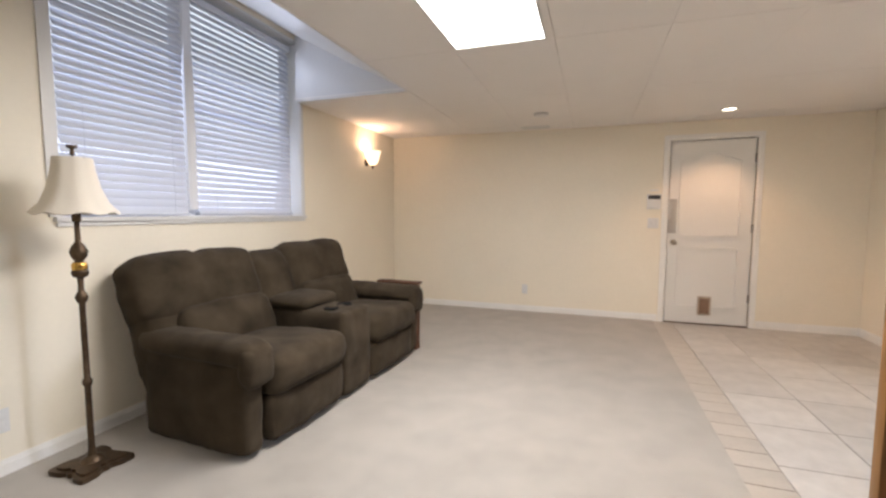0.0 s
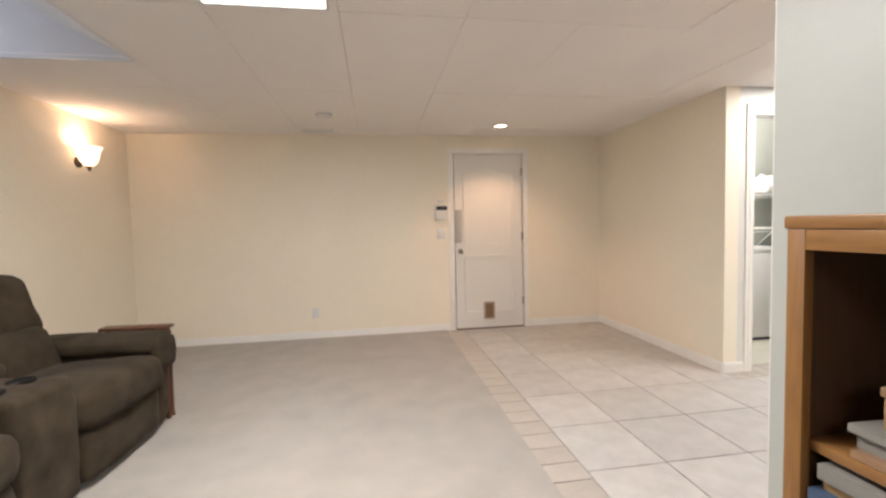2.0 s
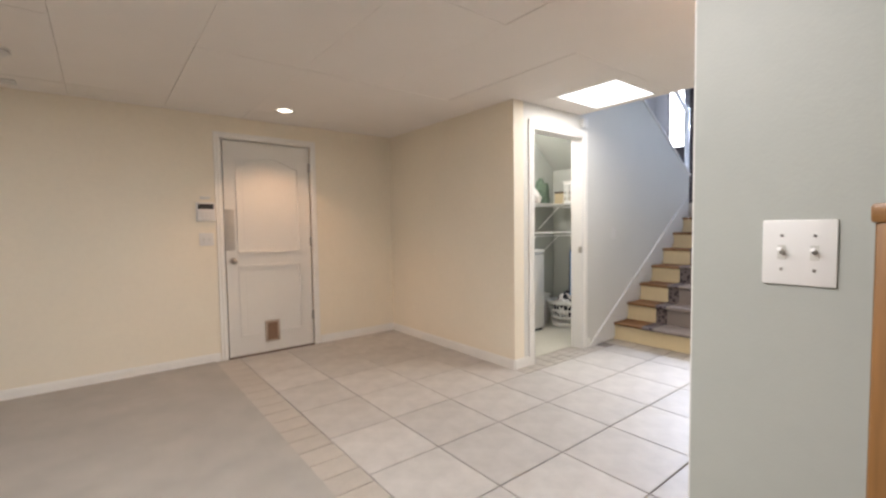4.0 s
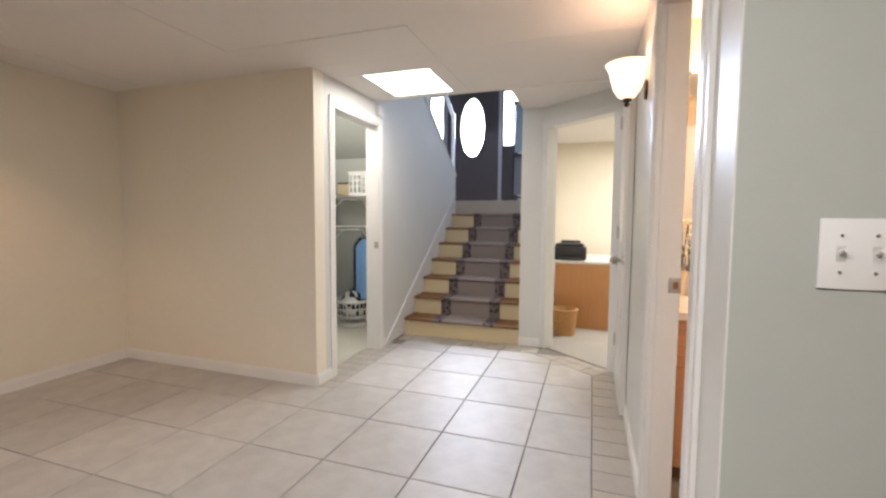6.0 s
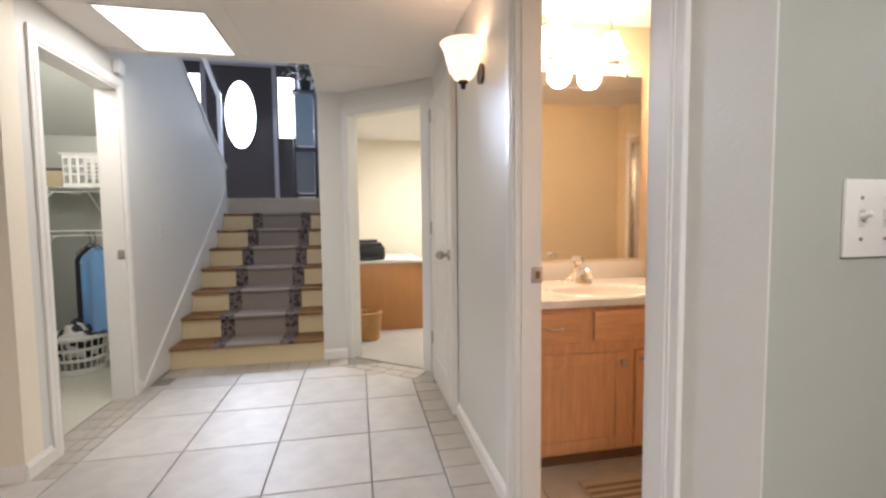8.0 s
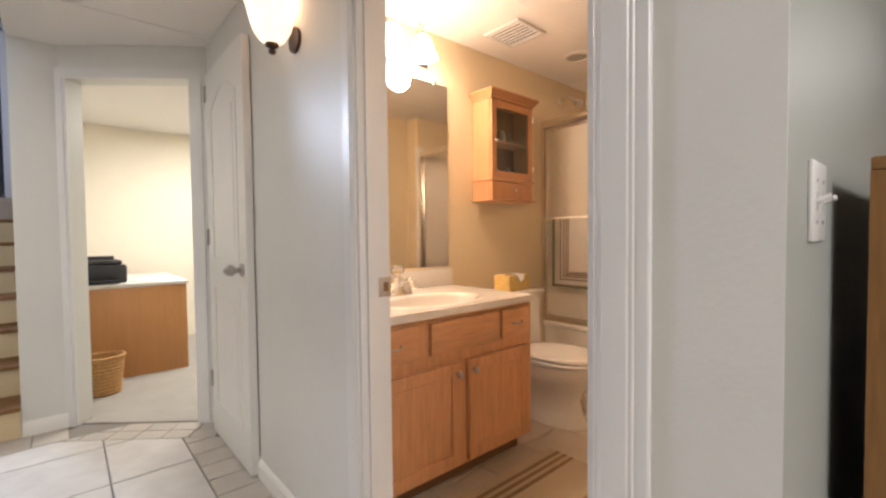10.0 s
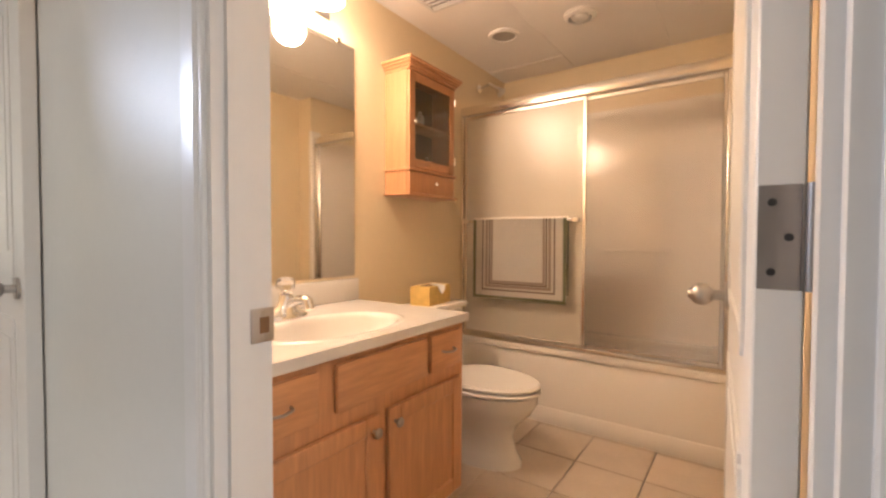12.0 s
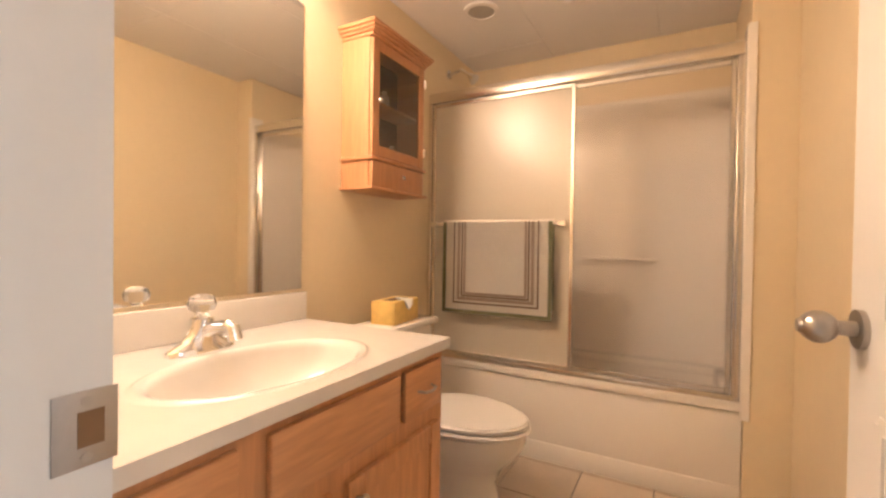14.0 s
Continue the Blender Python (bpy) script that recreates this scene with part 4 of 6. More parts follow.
for i in range(1, 8):
    x, z = NOSE + (i - 1) * RUN, i * RISE
    for name, y0, y1, mat in (("field", 4.945, 5.365, RUNNER), ("border", 4.835, 4.945, BORDERMAT), ("border", 5.365, 5.475, BORDERMAT)):
        bm = bmesh.new()
        box(bm, x - 0.009, x + RUN + 0.010, y0, y1, z + 0.0005, z + 0.009)
        rod(bm, (x - 0.001, y0, z - 0.008), (x - 0.001, y1, z - 0.008), 0.016, 12)
        if i > 1:
            box(bm, x - RUN + RUN + 0.010, x + 0.0245, y0, y1, z - RISE + 0.009, z - 0.02)
        part(name, bm, mat, run, "dark patterned border" if mat is BORDERMAT else "plain taupe field")
bm = prism(bmesh.new(), [(5.20, 0.0), (5.23, 0.0), (5.66, 0.02), (7.40, 1.26), (7.40, 1.60), (7.29, 1.48)], "y", CF - 0.016, CF)
solid("trim_stair_skirt", bm, WHITE, "white painted stair skirting board", "skirting")
solid("landing", B((LX + 0.085, 8.1, 4.602, 7.0, L - 0.16, L), (8.1, FX, 4.2, 7.0, L - 0.16, L), (LX + 0.05, LX + 0.085, SY0, SY1, L - RISE, L), (LX + 0.03, LX + 0.05, SY0, SY1, L - 0.028, L + 0.006)), material("landing_vinyl", (0.42, 0.37, 0.31), 0.5, patch=0.08), "tan edged entry landing", "landing")
t = thing("newel_post", pose(7.30, 4.66, 1.2815), "light wooden newel post at the stair top", "newel post")
part("post", B((-0.03, 0.03, -0.03, 0.03, 0, 0.40), bevel=0.004), OAKV, t)
part("cap", B((-0.038, 0.038, -0.038, 0.038, 0.40, 0.425), bevel=0.006), OAKV, t)
part("baluster", B((-0.014, 0.014, -0.014, 0.014, 0.425, 0.85), bevel=0.003), WHITE, t, "white painted baluster")
t = thing("stair_handrail", pose(0, 0, 0), "white handrail and balusters on the sloping wall top", "handrail")
sl = (2.60 - 1.82) / (LX + 0.03 - 6.19)
cap = bmesh.new()
prism(cap, [(LX + 0.045, 1.815), (LX + 0.045, 1.84), (5.32, 3.183), (5.3, 3.162)], "y", CF - 0.012, CF + 0.132)
part("wall_cap", cap, WHITE, t)
bm = bmesh.new()
rod(bm, (7.50, CF + 0.06, 2.66), (5.6, CF + 0.06, 2.66 + 1.90 * sl), 0.024, 12)
part("rail", bm, FR, t)
bm = B((7.50, 7.545, CF + 0.038, CF + 0.082, 1.83, 2.68), bevel=0.004)
box(bm, 7.493, 7.552, CF + 0.031, CF + 0.089, 2.68, 2.70, 0.005, 1)
part("newel", bm, FR, t)

# entry door with oval glass and sidelights
DARKDOOR = material("dark_brown_door_paint", (0.022, 0.014, 0.014), 0.4, grain=0.08, patch=0.1)
FROST = glass("bright_obscure_glass", (1, 1, 1), 0.25)


def slab_with_hole(bm, outer, inner, x0, x1):
    """Flat slab in the y-z plane with a hole through it."""
    loops = []
    for pts in (outer, inner):
        vs = [bm.verts.new((x0, y, z)) for y, z in pts]
        loops.append([bm.edges.new((vs[i], vs[(i + 1) % len(vs)])) for i in range(len(vs))])
    geo = bmesh.ops.triangle_fill(bm, use_beauty=True, edges=loops[0] + loops[1])
    faces = [f for f in geo["geom"] if isinstance(f, bmesh.types.BMFace)]
    ex = bmesh.ops.extrude_face_region(bm, geom=faces)
    bmesh.ops.translate(bm, verts=[v for v in ex["geom"] if isinstance(v, bmesh.types.BMVert)], vec=(x1 - x0, 0, 0))
    bmesh.ops.recalc_face_normals(bm, faces=bm.faces[:])
    return bm


def oval(cy, cz, ry, rz, n=48):
    return [(cy + ry * math.cos(2 * math.pi * k / n), cz + rz * math.sin(2 * math.pi * k / n)) for k in range(n)]


fd = thing("door_4", pose(FX, 5.98, L), "closed dark brown front door with oval glass", "front door")
fd["kind"] = "structure"
oc = 2.80 - L
part("leaf", slab_with_hole(bmesh.new(), [(-0.46, 0.01), (0.46, 0.01), (0.46, 2.05), (-0.46, 2.05)], oval(0.0, oc, 0.225, 0.505), 0.0, 0.045), DARKDOOR, fd)
ring = bmesh.new()
slab_with_hole(ring, oval(0, oc, 0.245, 0.525), oval(0, oc, 0.215, 0.495), -0.008, 0.0)
part("glass_frame", ring, DARKDOOR, fd)
bm = bmesh.new()
prism(bm, oval(0.0, oc, 0.224, 0.504), "x", 0.018, 0.026)
p = part("oval_glass", bm, FROST, fd, "bright oval obscure glass")
p.visible_shadow = False
solid("trim_entry_frame", B((FX - 0.02, FX + 0.06, 5.455, 5.515, L, L + 2.09), (FX - 0.02, FX + 0.06, 6.445, 6.505, L, L + 2.09), (FX - 0.02, FX + 0.06, 5.515, 6.445, L + 2.055, L + 2.09)),
      material("grey_entry_trim", (0.22, 0.21, 0.23), 0.5), "grey painted front door frame", "frame")
for cy in (5.315, 6.645):
    s = thing("sidelight", pose(FX, cy, L), "dark framed sidelight window beside the front door", "sidelight", "front door sidelights")
    g = [(-0.12, 2.47 - L), (0.12, 2.47 - L), (0.12, 3.38 - L), (-0.12, 3.38 - L)]
    part("frame", slab_with_hole(bmesh.new(), [(-0.14, 0.0), (0.14, 0.0), (0.14, 2.09), (-0.14, 2.09)], g, 0.0, 0.045), DARKDOOR, s)
    p = part("pane", B((0.018, 0.026, -0.119, 0.119, 2.472 - L, 3.378 - L)), FROST, s)
    p.visible_shadow = False
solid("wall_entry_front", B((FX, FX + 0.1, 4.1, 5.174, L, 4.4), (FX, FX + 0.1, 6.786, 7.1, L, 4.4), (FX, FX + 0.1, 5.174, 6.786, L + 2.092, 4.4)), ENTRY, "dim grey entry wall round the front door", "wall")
solid("backdrop_entry", B((FX + 0.9, FX + 0.91, 3.8, 8.2, 1.0, 4.4)), glowing("daylight_outside", (0.88, 0.93, 1.0), 6.0), "bright daylight outside the front door", "backdrop")
# iron etagere with a plant
IRON = material("black_iron", (0.012, 0.012, 0.014), 0.5, 0.3)
et2 = thing("plant_stand", pose(8.35, 4.98, L), "tall black iron stand holding a dark plant", "plant stand")
for x in (-0.14, 0.14):
    for y in (-0.14, 0.14):
        part("post", rod(bmesh.new(), (x, y, 0), (x, y, 1.55), 0.012, 8), IRON, et2)
for z in (0.08, 0.72, 1.50):
    part("shelf", B((-0.155, 0.155, -0.155, 0.155, z, z + 0.02), bevel=0.003), IRON, et2)
p = part("glass_panel", B((-0.155, -0.150, -0.12, 0.12, 0.76, 1.46)), material("grey_blue_glass_panel", (0.20, 0.25, 0.30), 0.12, bump=0), et2, "grey blue glass panel")
p = part("lower_panel", B((-0.155, -0.150, -0.12, 0.12, 0.12, 0.68)), material("grey_panel", (0.13, 0.14, 0.16), 0.4), et2)
LEAF = material("dark_leaf", (0.02, 0.035, 0.022), 0.5, grain=0.2, island=0.3)
pl = thing("potted_plant", pose(8.35, 4.98, L + 1.5205), "dark leafy plant in a black pot on the stand", "plant")
part("pot", lathe(bmesh.new(), [(0.0, 0.0), (0.07, 0.0), (0.095, 0.15), (0.088, 0.15), (0.0, 0.13)], 20), IRON, pl)
bm = bmesh.new()
rl = random.Random(8)
for k in range(130):
    a, e, r = rl.uniform(0, 6.28), rl.uniform(0.1, 1.5), rl.uniform(0.08, 0.30)
    c = Vector((r * math.cos(a) * math.cos(e), r * math.sin(a) * math.cos(e), 0.16 + r * 1.2 * math.sin(e)))
    u = Vector((rl.uniform(-1, 1), rl.uniform(-1, 1), rl.uniform(-0.6, 0.6))).normalized()
    v = u.cross(Vector((rl.uniform(-1, 1), rl.uniform(-1, 1), rl.uniform(-1, 1)))).normalized()
    s1, s2 = 0.055, 0.02
    q = [bm.verts.new(c + u * s1), bm.verts.new(c + v * s2), bm.verts.new(c - u * s1), bm.verts.new(c - v * s2)]
    bm.faces.new(q)
for k in range(12):
    a = k * 0.52
    rod(bm, (0, 0, 0.12), (0.14 * math.cos(a), 0.14 * math.sin(a), 0.30 + 0.02 * k), 0.004, 5)
part("foliage", bm, LEAF, pl, smooth=None)
t = thing("security_sensor", pose(5.10, CF - 0.001, 2.17, 0, 0, 180), "small white corner motion detector high on the wall", "sensor")
part("body", B((-0.035, 0.035, 0, 0.045, -0.045, 0.045), bevel=0.01), WHITE, t)

# ---- closet ----
WIRE = material("white_coated_wire", (0.80, 0.80, 0.78), 0.4, bump=0)


def wire_shelf(x0, x1, y0, y1, z, along, label):
    t = thing("wire_shelf", pose(0, 0, 0), label, "shelf", "closet wire shelves")
    bm = bmesh.new()
    if along == "x":
        rails = [((x0, y, zz), (x1, y, zz)) for y, zz in ((y0, z), (y0, z - 0.035), (y1, z), ((y0 + y1) / 2, z))]
        n = int((x1 - x0) / 0.03)
        wires = [((x0 + (k + 0.5) * (x1 - x0) / n, y0, z + 0.003), (x0 + (k + 0.5) * (x1 - x0) / n, y1, z + 0.003)) for k in range(n)]
        brackets = [((x, y0 + 0.02, z - 0.035), (x, y1 - 0.005, z - 0.30)) for x in (x0 + 0.3, x0 + 0.9, x1 - 0.3)]
    else:
        rails = [((x, y0, zz), (x, y1, zz)) for x, zz in ((x0, z), (x0, z - 0.035), (x1, z), ((x0 + x1) / 2, z))]
        n = int((y1 - y0) / 0.03)
        wires = [((x0, y0 + (k + 0.5) * (y1 - y0) / n, z + 0.003), (x1, y0 + (k + 0.5) * (y1 - y0) / n, z + 0.003)) for k in range(n)]
        brackets = [((x0 + 0.02, y, z - 0.035), (x1 - 0.005, y, z - 0.30)) for y in (y0 + 0.2, y1 - 0.2)]
    for a, b in rails:
        rod(bm, a, b, 0.004, 6)
    part("rails", bm, WIRE, t)
    bm = bmesh.new()
    for a, b in wires:
        rod(bm, a, b, 0.0016, 4)
    part("wires", bm, WIRE, t, smooth=None)
    for a, b in brackets:
        part("bracket", rod(bmesh.new(), a, b, 0.005, 6), WIRE, t)
    return t


wire_shelf(4.9, 6.11, 6.58, 6.915, 1.46, "x", "white wire closet shelf holding baskets")
wire_shelf(4.5, 6.11, 6.58, 6.915, 1.12, "x", "white wire closet shelf below")
wire_shelf(5.80, 6.115, 5.94, 6.57, 1.46, "y", "white wire closet shelf on the end wall")
wire_shelf(5.80, 6.115, 5.94, 6.57, 1.12, "y", "white wire closet shelf with hanging clothes")
PLASTIC = material("white_plastic", (0.78, 0.78, 0.75), 0.4, bump=0.02)


def basket(name, m, r0, r1, h, rows, label, mat, oval_k=1.0, group=""):
    """A slotted plastic basket, r0 at the foot, r1 at the rim."""
    t = thing(name, m, label, "laundry basket", group)
    seg = 28
    bm = bmesh.new()
    lathe(bm, [(0.0, 0.002), (r0, 0.0), (r0 + 0.004, 0.03), (r0, 0.03), (0.0, 0.006)], seg)
    part("foot", bm, mat, t)
    for k in range(rows + 1):
        z = 0.03 + (h - 0.05) * k / rows
        r = r0 + (r1 - r0) * z / h
        part("band", lathe(bmesh.new(), [(r + 0.003, z - 0.012), (r + 0.005, z), (r + 0.004, z + 0.012), (r, z + 0.012), (r, z - 0.012), (r + 0.003, z - 0.012)], seg), mat, t)
    bm = bmesh.new()
    for k in range(seg):
        a = 2 * math.pi * k / seg
        rod(bm, (r0 * math.cos(a), r0 * math.sin(a), 0.01), (r1 * math.cos(a), r1 * math.sin(a), h), 0.006, 4)
    part("ribs", bm, mat, t)
    part("rim", lathe(bmesh.new(), [(r1 - 0.004, h - 0.02), (r1 + 0.018, h - 0.016), (r1 + 0.018, h), (r1 - 0.004, h + 0.002), (r1 - 0.004, h - 0.02)], seg), mat, t)
    for c in t.children:
        for v in c.data.vertices:
            v.co.y *= oval_k
    return t


basket("laundry_basket", pose(5.86, 6.52, 0.004), 0.17, 0.215, 0.30, 3, "round white slotted laundry basket full of clothes", PLASTIC)
CLOTH = [material("cloth", c, 0.95, grain=0.1, scale=150, patch=0.15, bump=0.3) for c in ((0.03, 0.03, 0.04), (0.20, 0.40, 0.72), (0.66, 0.64, 0.62), (0.30, 0.12, 0.12), (0.10, 0.14, 0.10))]


def heap(name, m, r, h, mat, label, seed, category="clothes"):
    bm = bmesh.new()
    bmesh.ops.create_icosphere(bm, subdivisions=4, radius=1)
    for v in bm.verts:
        n = noise.noise(v.co * 2.3 + Vector((seed, 0, 0))) * 0.35 + noise.noise(v.co * 6 + Vector((0, seed, 0))) * 0.12
        k = 1 + n
        v.co = Vector((v.co.x * r * k, v.co.y * r * k, max(v.co.z, -0.35) * h * k))
    lo = min(v.co.z for v in bm.verts)
    for v in bm.verts:
        v.co.z -= lo
    t = tagged(new(name, mesh(name, bm, mat, 180)), label, category)
    t.matrix_basis = m
    return t


heap("laundry", pose(5.86, 6.52, 0.10), 0.15, 0.20, CLOTH[0], "crumpled dark clothes heaped in the basket", 1)
heap("laundry", pose(5.80, 6.50, 0.12), 0.11, 0.17, CLOTH[2], "crumpled pale clothes in the basket", 5)
# rectangular slotted basket on the shelf
t = thing("storage_basket", pose(5.96, 6.32, 1.4655), "white slotted plastic basket on the wire shelf", "basket")
for y0, y1, x0, x1 in ((-0.21, 0.21, -0.15, -0.143), (-0.21, 0.21, 0.138, 0.145), (-0.21, -0.203, -0.143, 0.138), (0.203, 0.21, -0.143, 0.138)):
    for z0, z1 in ((0.0, 0.03), (0.09, 0.104), (0.155, 0.169), (0.22, 0.26)):
        part("side_band", B((x0, x1, y0, y1, z0, z1)), PLASTIC, t)
    n = 8
    for k in range(n + 1):
        if x1 - x0 < 0.01:
            yy = y0 + (y1 - y0) * k / n
            slat = (x0 + 0.001, x1 - 0.001, max(y0, yy - 0.010), min(y1, yy + 0.010), 0.03, 0.22)
        else:
            xx = x0 + (x1 - x0) * k / n
            slat = (max(x0, xx - 0.010), min(x1, xx + 0.010), y0 + 0.001, y1 - 0.001, 0.03, 0.22)
        part("side_slat", B(slat), PLASTIC, t)
part("bottom", B((-0.143, 0.138, -0.203, 0.203, 0.0, 0.006)), PLASTIC, t)
part("rim", B((-0.165, -0.15, -0.225, 0.225, 0.252, 0.262), (0.145, 0.152, -0.225, 0.225, 0.252, 0.262), (-0.15, 0.145, -0.225, -0.21, 0.252, 0.262), (-0.15, 0.145, 0.21, 0.225, 0.252, 0.262)), PLASTIC, t)
t = thing("storage_box", pose(5.97, 6.64, 1.4655), "small tan cardboard box on the wire shelf", "box")
part("box", B((-0.10, 0.10, -0.07, 0.07, 0, 0.13), bevel=0.004), material("tan_card", (0.52, 0.43, 0.27), 0.8), t)
part("lid", B((-0.104, 0.104, -0.074, 0.074, 0.13, 0.15), bevel=0.003), material("dark_card", (0.10, 0.08, 0.06), 0.8), t)
heap("folded_cloth", pose(5.45, 6.75, 1.4655), 0.12, 0.13, CLOTH[2], "pale crumpled linen on the wire shelf", 9, "linen")
heap("folded_cloth", pose(5.70, 6.78, 1.4655), 0.10, 0.20, CLOTH[4], "dark green cloth bundle on the shelf", 12, "linen")
# hanging clothes
for k, (y, ci, lab) in enumerate(((6.32, 1, "light blue shirt hanging from the wire shelf"), (6.43, 0, "black patterned top hanging from the wire shelf"))):
    t = thing("hanging_shirt", pose(5.80 + 0.14 * k, y, 0.33, 0, 0, 62), lab, "shirt", "hanging clothes")
    bm = bmesh.new()
    bmesh.ops.create_grid(bm, x_segments=14, y_segments=18, size=1)
    for v in bm.verts:
        u, w = v.co.x, (v.co.y + 1) / 2
        width = 0.19 if w < 0.86 else 0.19 * (1 - (w - 0.86) / 0.14 * 0.75)
        v.co = Vector((u * width, 0.016 * math.sin(u * 7 + k) * (1 - w * 0.5) + 0.02 * (1 - abs(u)), w * 0.66))
    geo = bmesh.ops.solidify(bm, geom=bm.faces[:], thickness=0.02)
    part("cloth", bm, CLOTH[ci], t, smooth=180)
    bm = bmesh.new()
    tube(bm, [(-0.17, 0.01, 0.60), (0, 0.01, 0.69), (0.17, 0.01, 0.60)], 0.004, 6)
    tube(bm, [(0, 0.01, 0.69), (0, 0.01, 0.76), (0.015, 0.01, 0.785), (0.03, 0.01, 0.77)], 0.003, 6)
    part("hanger", bm, BLACK, t)
t = thing("white_freezer", pose(5.27, 6.72, 0.004), "white enamelled upright appliance in the closet", "appliance")
part("cabinet", B((-0.18, 0.18, -0.19, 0.19, 0.03, 0.88), bevel=0.01), WHITE, t)
part("lid", B((-0.185, 0.185, -0.195, 0.195, 0.885, 0.93), bevel=0.012), WHITE, t)
part("plinth", B((-0.16, 0.16, -0.17, 0.17, 0, 0.03)), BLACK, t, "black plinth")
t = thing("waste_bin", pose(5.74, 6.80, 0.004), "slim white plastic bin in the closet", "bin")
part("body", lathe(bmesh.new(), [(0.0, 0.0), (0.075, 0.0), (0.095, 0.36), (0.088, 0.36), (0.07, 0.02), (0.0, 0.02)], 20), PLASTIC, t)
part("rim", lathe(bmesh.new(), [(0.093, 0.34), (0.104, 0.345), (0.104, 0.365), (0.09, 0.366)], 20), PLASTIC, t)

# ---- office ----
DESKWOOD = material("orange_maple_desk", (0.50, 0.235, 0.085), 0.42, grain=0.07, scale=9, stretch=(14, 14, 1), patch=0.05)
t = thing("desk", pose(6.55, 3.97, 0.006), "orange maple desk with a pale top", "desk")
part("side_panel", B((0, 0.025, -0.36, 0.365, 0, 0.72), bevel=0.002), DESKWOOD, t)
part("back_panel", B((0.025, 1.1, 0.34, 0.36, 0.1, 0.72)), DESKWOOD, t)
part("end_panel", B((1.1, 1.125, -0.36, 0.365, 0, 0.72)), DESKWOOD, t)
part("desktop", B((-0.02, 1.15, -0.375, 0.38, 0.72, 0.75), bevel=0.005), material("pale_laminate", (0.70, 0.66, 0.60), 0.4), t, "pale laminate desktop")
t = thing("printer", pose(6.80, 4.18, 0.7565, 0, 0, -90), "black desktop inkjet printer on the desk", "printer")
part("body", B((-0.20, 0.17, -0.16, 0.16, 0, 0.15), bevel=0.02), BLACK, t)
part("scanner_lid", B((-0.17, 0.14, -0.13, 0.14, 0.15, 0.185), bevel=0.012), BLACK, t)
part("rear_tray", B((-0.12, 0.10, 0.06, 0.12, 0.185, 0.215), bevel=0.006), material("charcoal_plastic", (0.05, 0.05, 0.055), 0.5), t)
part("paper_tray", B((-0.12, 0.12, -0.26, -0.15, 0.012, 0.03), bevel=0.005), BLACK, t)
t = thing("paper_sheets", pose(6.72, 3.82, 0.7565, 0, 0, 12), "loose white papers on the desk", "paper")
for k in range(3):
    part("sheet", B((-0.10, 0.10, -0.14, 0.14, k * 0.0025, k * 0.0025 + 0.002)), material("paper", (0.78, 0.77, 0.74), 0.8), t).rotation_euler = (0, 0, 0.12 * k)
WICKER = material("woven_wicker", (0.46, 0.25, 0.09), 0.7, grain=0.25, scale=60, bump=0.5)
t = thing("waste_basket", pose(6.25, 4.21, 0.006), "round woven wicker waste basket beside the desk", "waste basket")
bm = bmesh.new()
lathe(bm, [(0.0, 0.004), (0.105, 0.0), (0.118, 0.10), (0.132, 0.26), (0.124, 0.26), (0.10, 0.02), (0.0, 0.02)], 32)
part("body", bm, WICKER, t)
for k in range(10):
    z = 0.012 + k * 0.025
    r = 0.106 + 0.026 * z / 0.26
    part("weave_band", lathe(bmesh.new(), [(r, z - 0.009), (r + 0.006, z), (r, z + 0.009)], 32), WICKER, t)
part("rim", lathe(bmesh.new(), [(0.124, 0.25), (0.142, 0.255), (0.144, 0.272), (0.126, 0.276), (0.12, 0.262)], 32), WICKER, t)

# ---- bathroom ----
CULT = material("cultured_marble", (0.72, 0.685, 0.635), 0.18, grain=0.015, patch=0.03, patch_scale=8, bump=0.0, coat=0.3)
PORC = material("white_porcelain", (0.82, 0.79, 0.74), 0.1, grain=0.0, patch=0.01, bump=0.0, coat=0.5)
VANOAK = material("vanity_oak", (0.60, 0.305, 0.145), 0.36, grain=0.13, scale=7, patch=0.08, patch_scale=3, bump=0.10, stretch=(12, 1.2, 12))
VANOAKV = material("vanity_oak_upright", (0.60, 0.305, 0.145), 0.36, grain=0.12, scale=7, patch=0.08, patch_scale=3, bump=0.10, stretch=(12, 12, 1.2))
VX, VY0, VY1, CT = 3.675, 2.60, HS - 0.107, 0.81
va = thing("vanity_cabinet", pose(0, 0, 0), "honey oak bathroom vanity cabinet", "vanity")
part("carcass", B((VX + 0.02, BE - 0.003, VY0, VY0 + 0.018, 0.10, CT - 0.033), (VX + 0.02, BE - 0.003, VY1 - 0.018, VY1, 0.10, CT - 0.033), (VX + 0.02, BE - 0.003, VY0 + 0.018, VY1 - 0.018, 0.10, 0.118), (VX + 0.0205, VX + 0.03, VY0 + 0.018, VY1 - 0.018, 0.118, CT - 0.034)), VANOAKV, va)
part("toe_kick", B((VX + 0.08, BE - 0.003, VY0 + 0.01, VY1, 0.0, 0.10)), material("dark_kick", (0.16, 0.08, 0.035), 0.6), va, "dark recessed toe kick")
bm = bmesh.new()
rows = [(0.10, 0.125), (0.555, 0.63), (0.748, CT - 0.032)]
for z0, z1 in rows:
    box(bm, VX, VX + 0.02, VY0, VY1, z0, z1)
for y0, y1 in ((VY0, VY0 + 0.03), (VY0 + 0.445, VY0 + 0.515), (VY1 - 0.05, VY1)):
    box(bm, VX + 0.0005, VX + 0.0195, y0, y1, 0.125, 0.555)
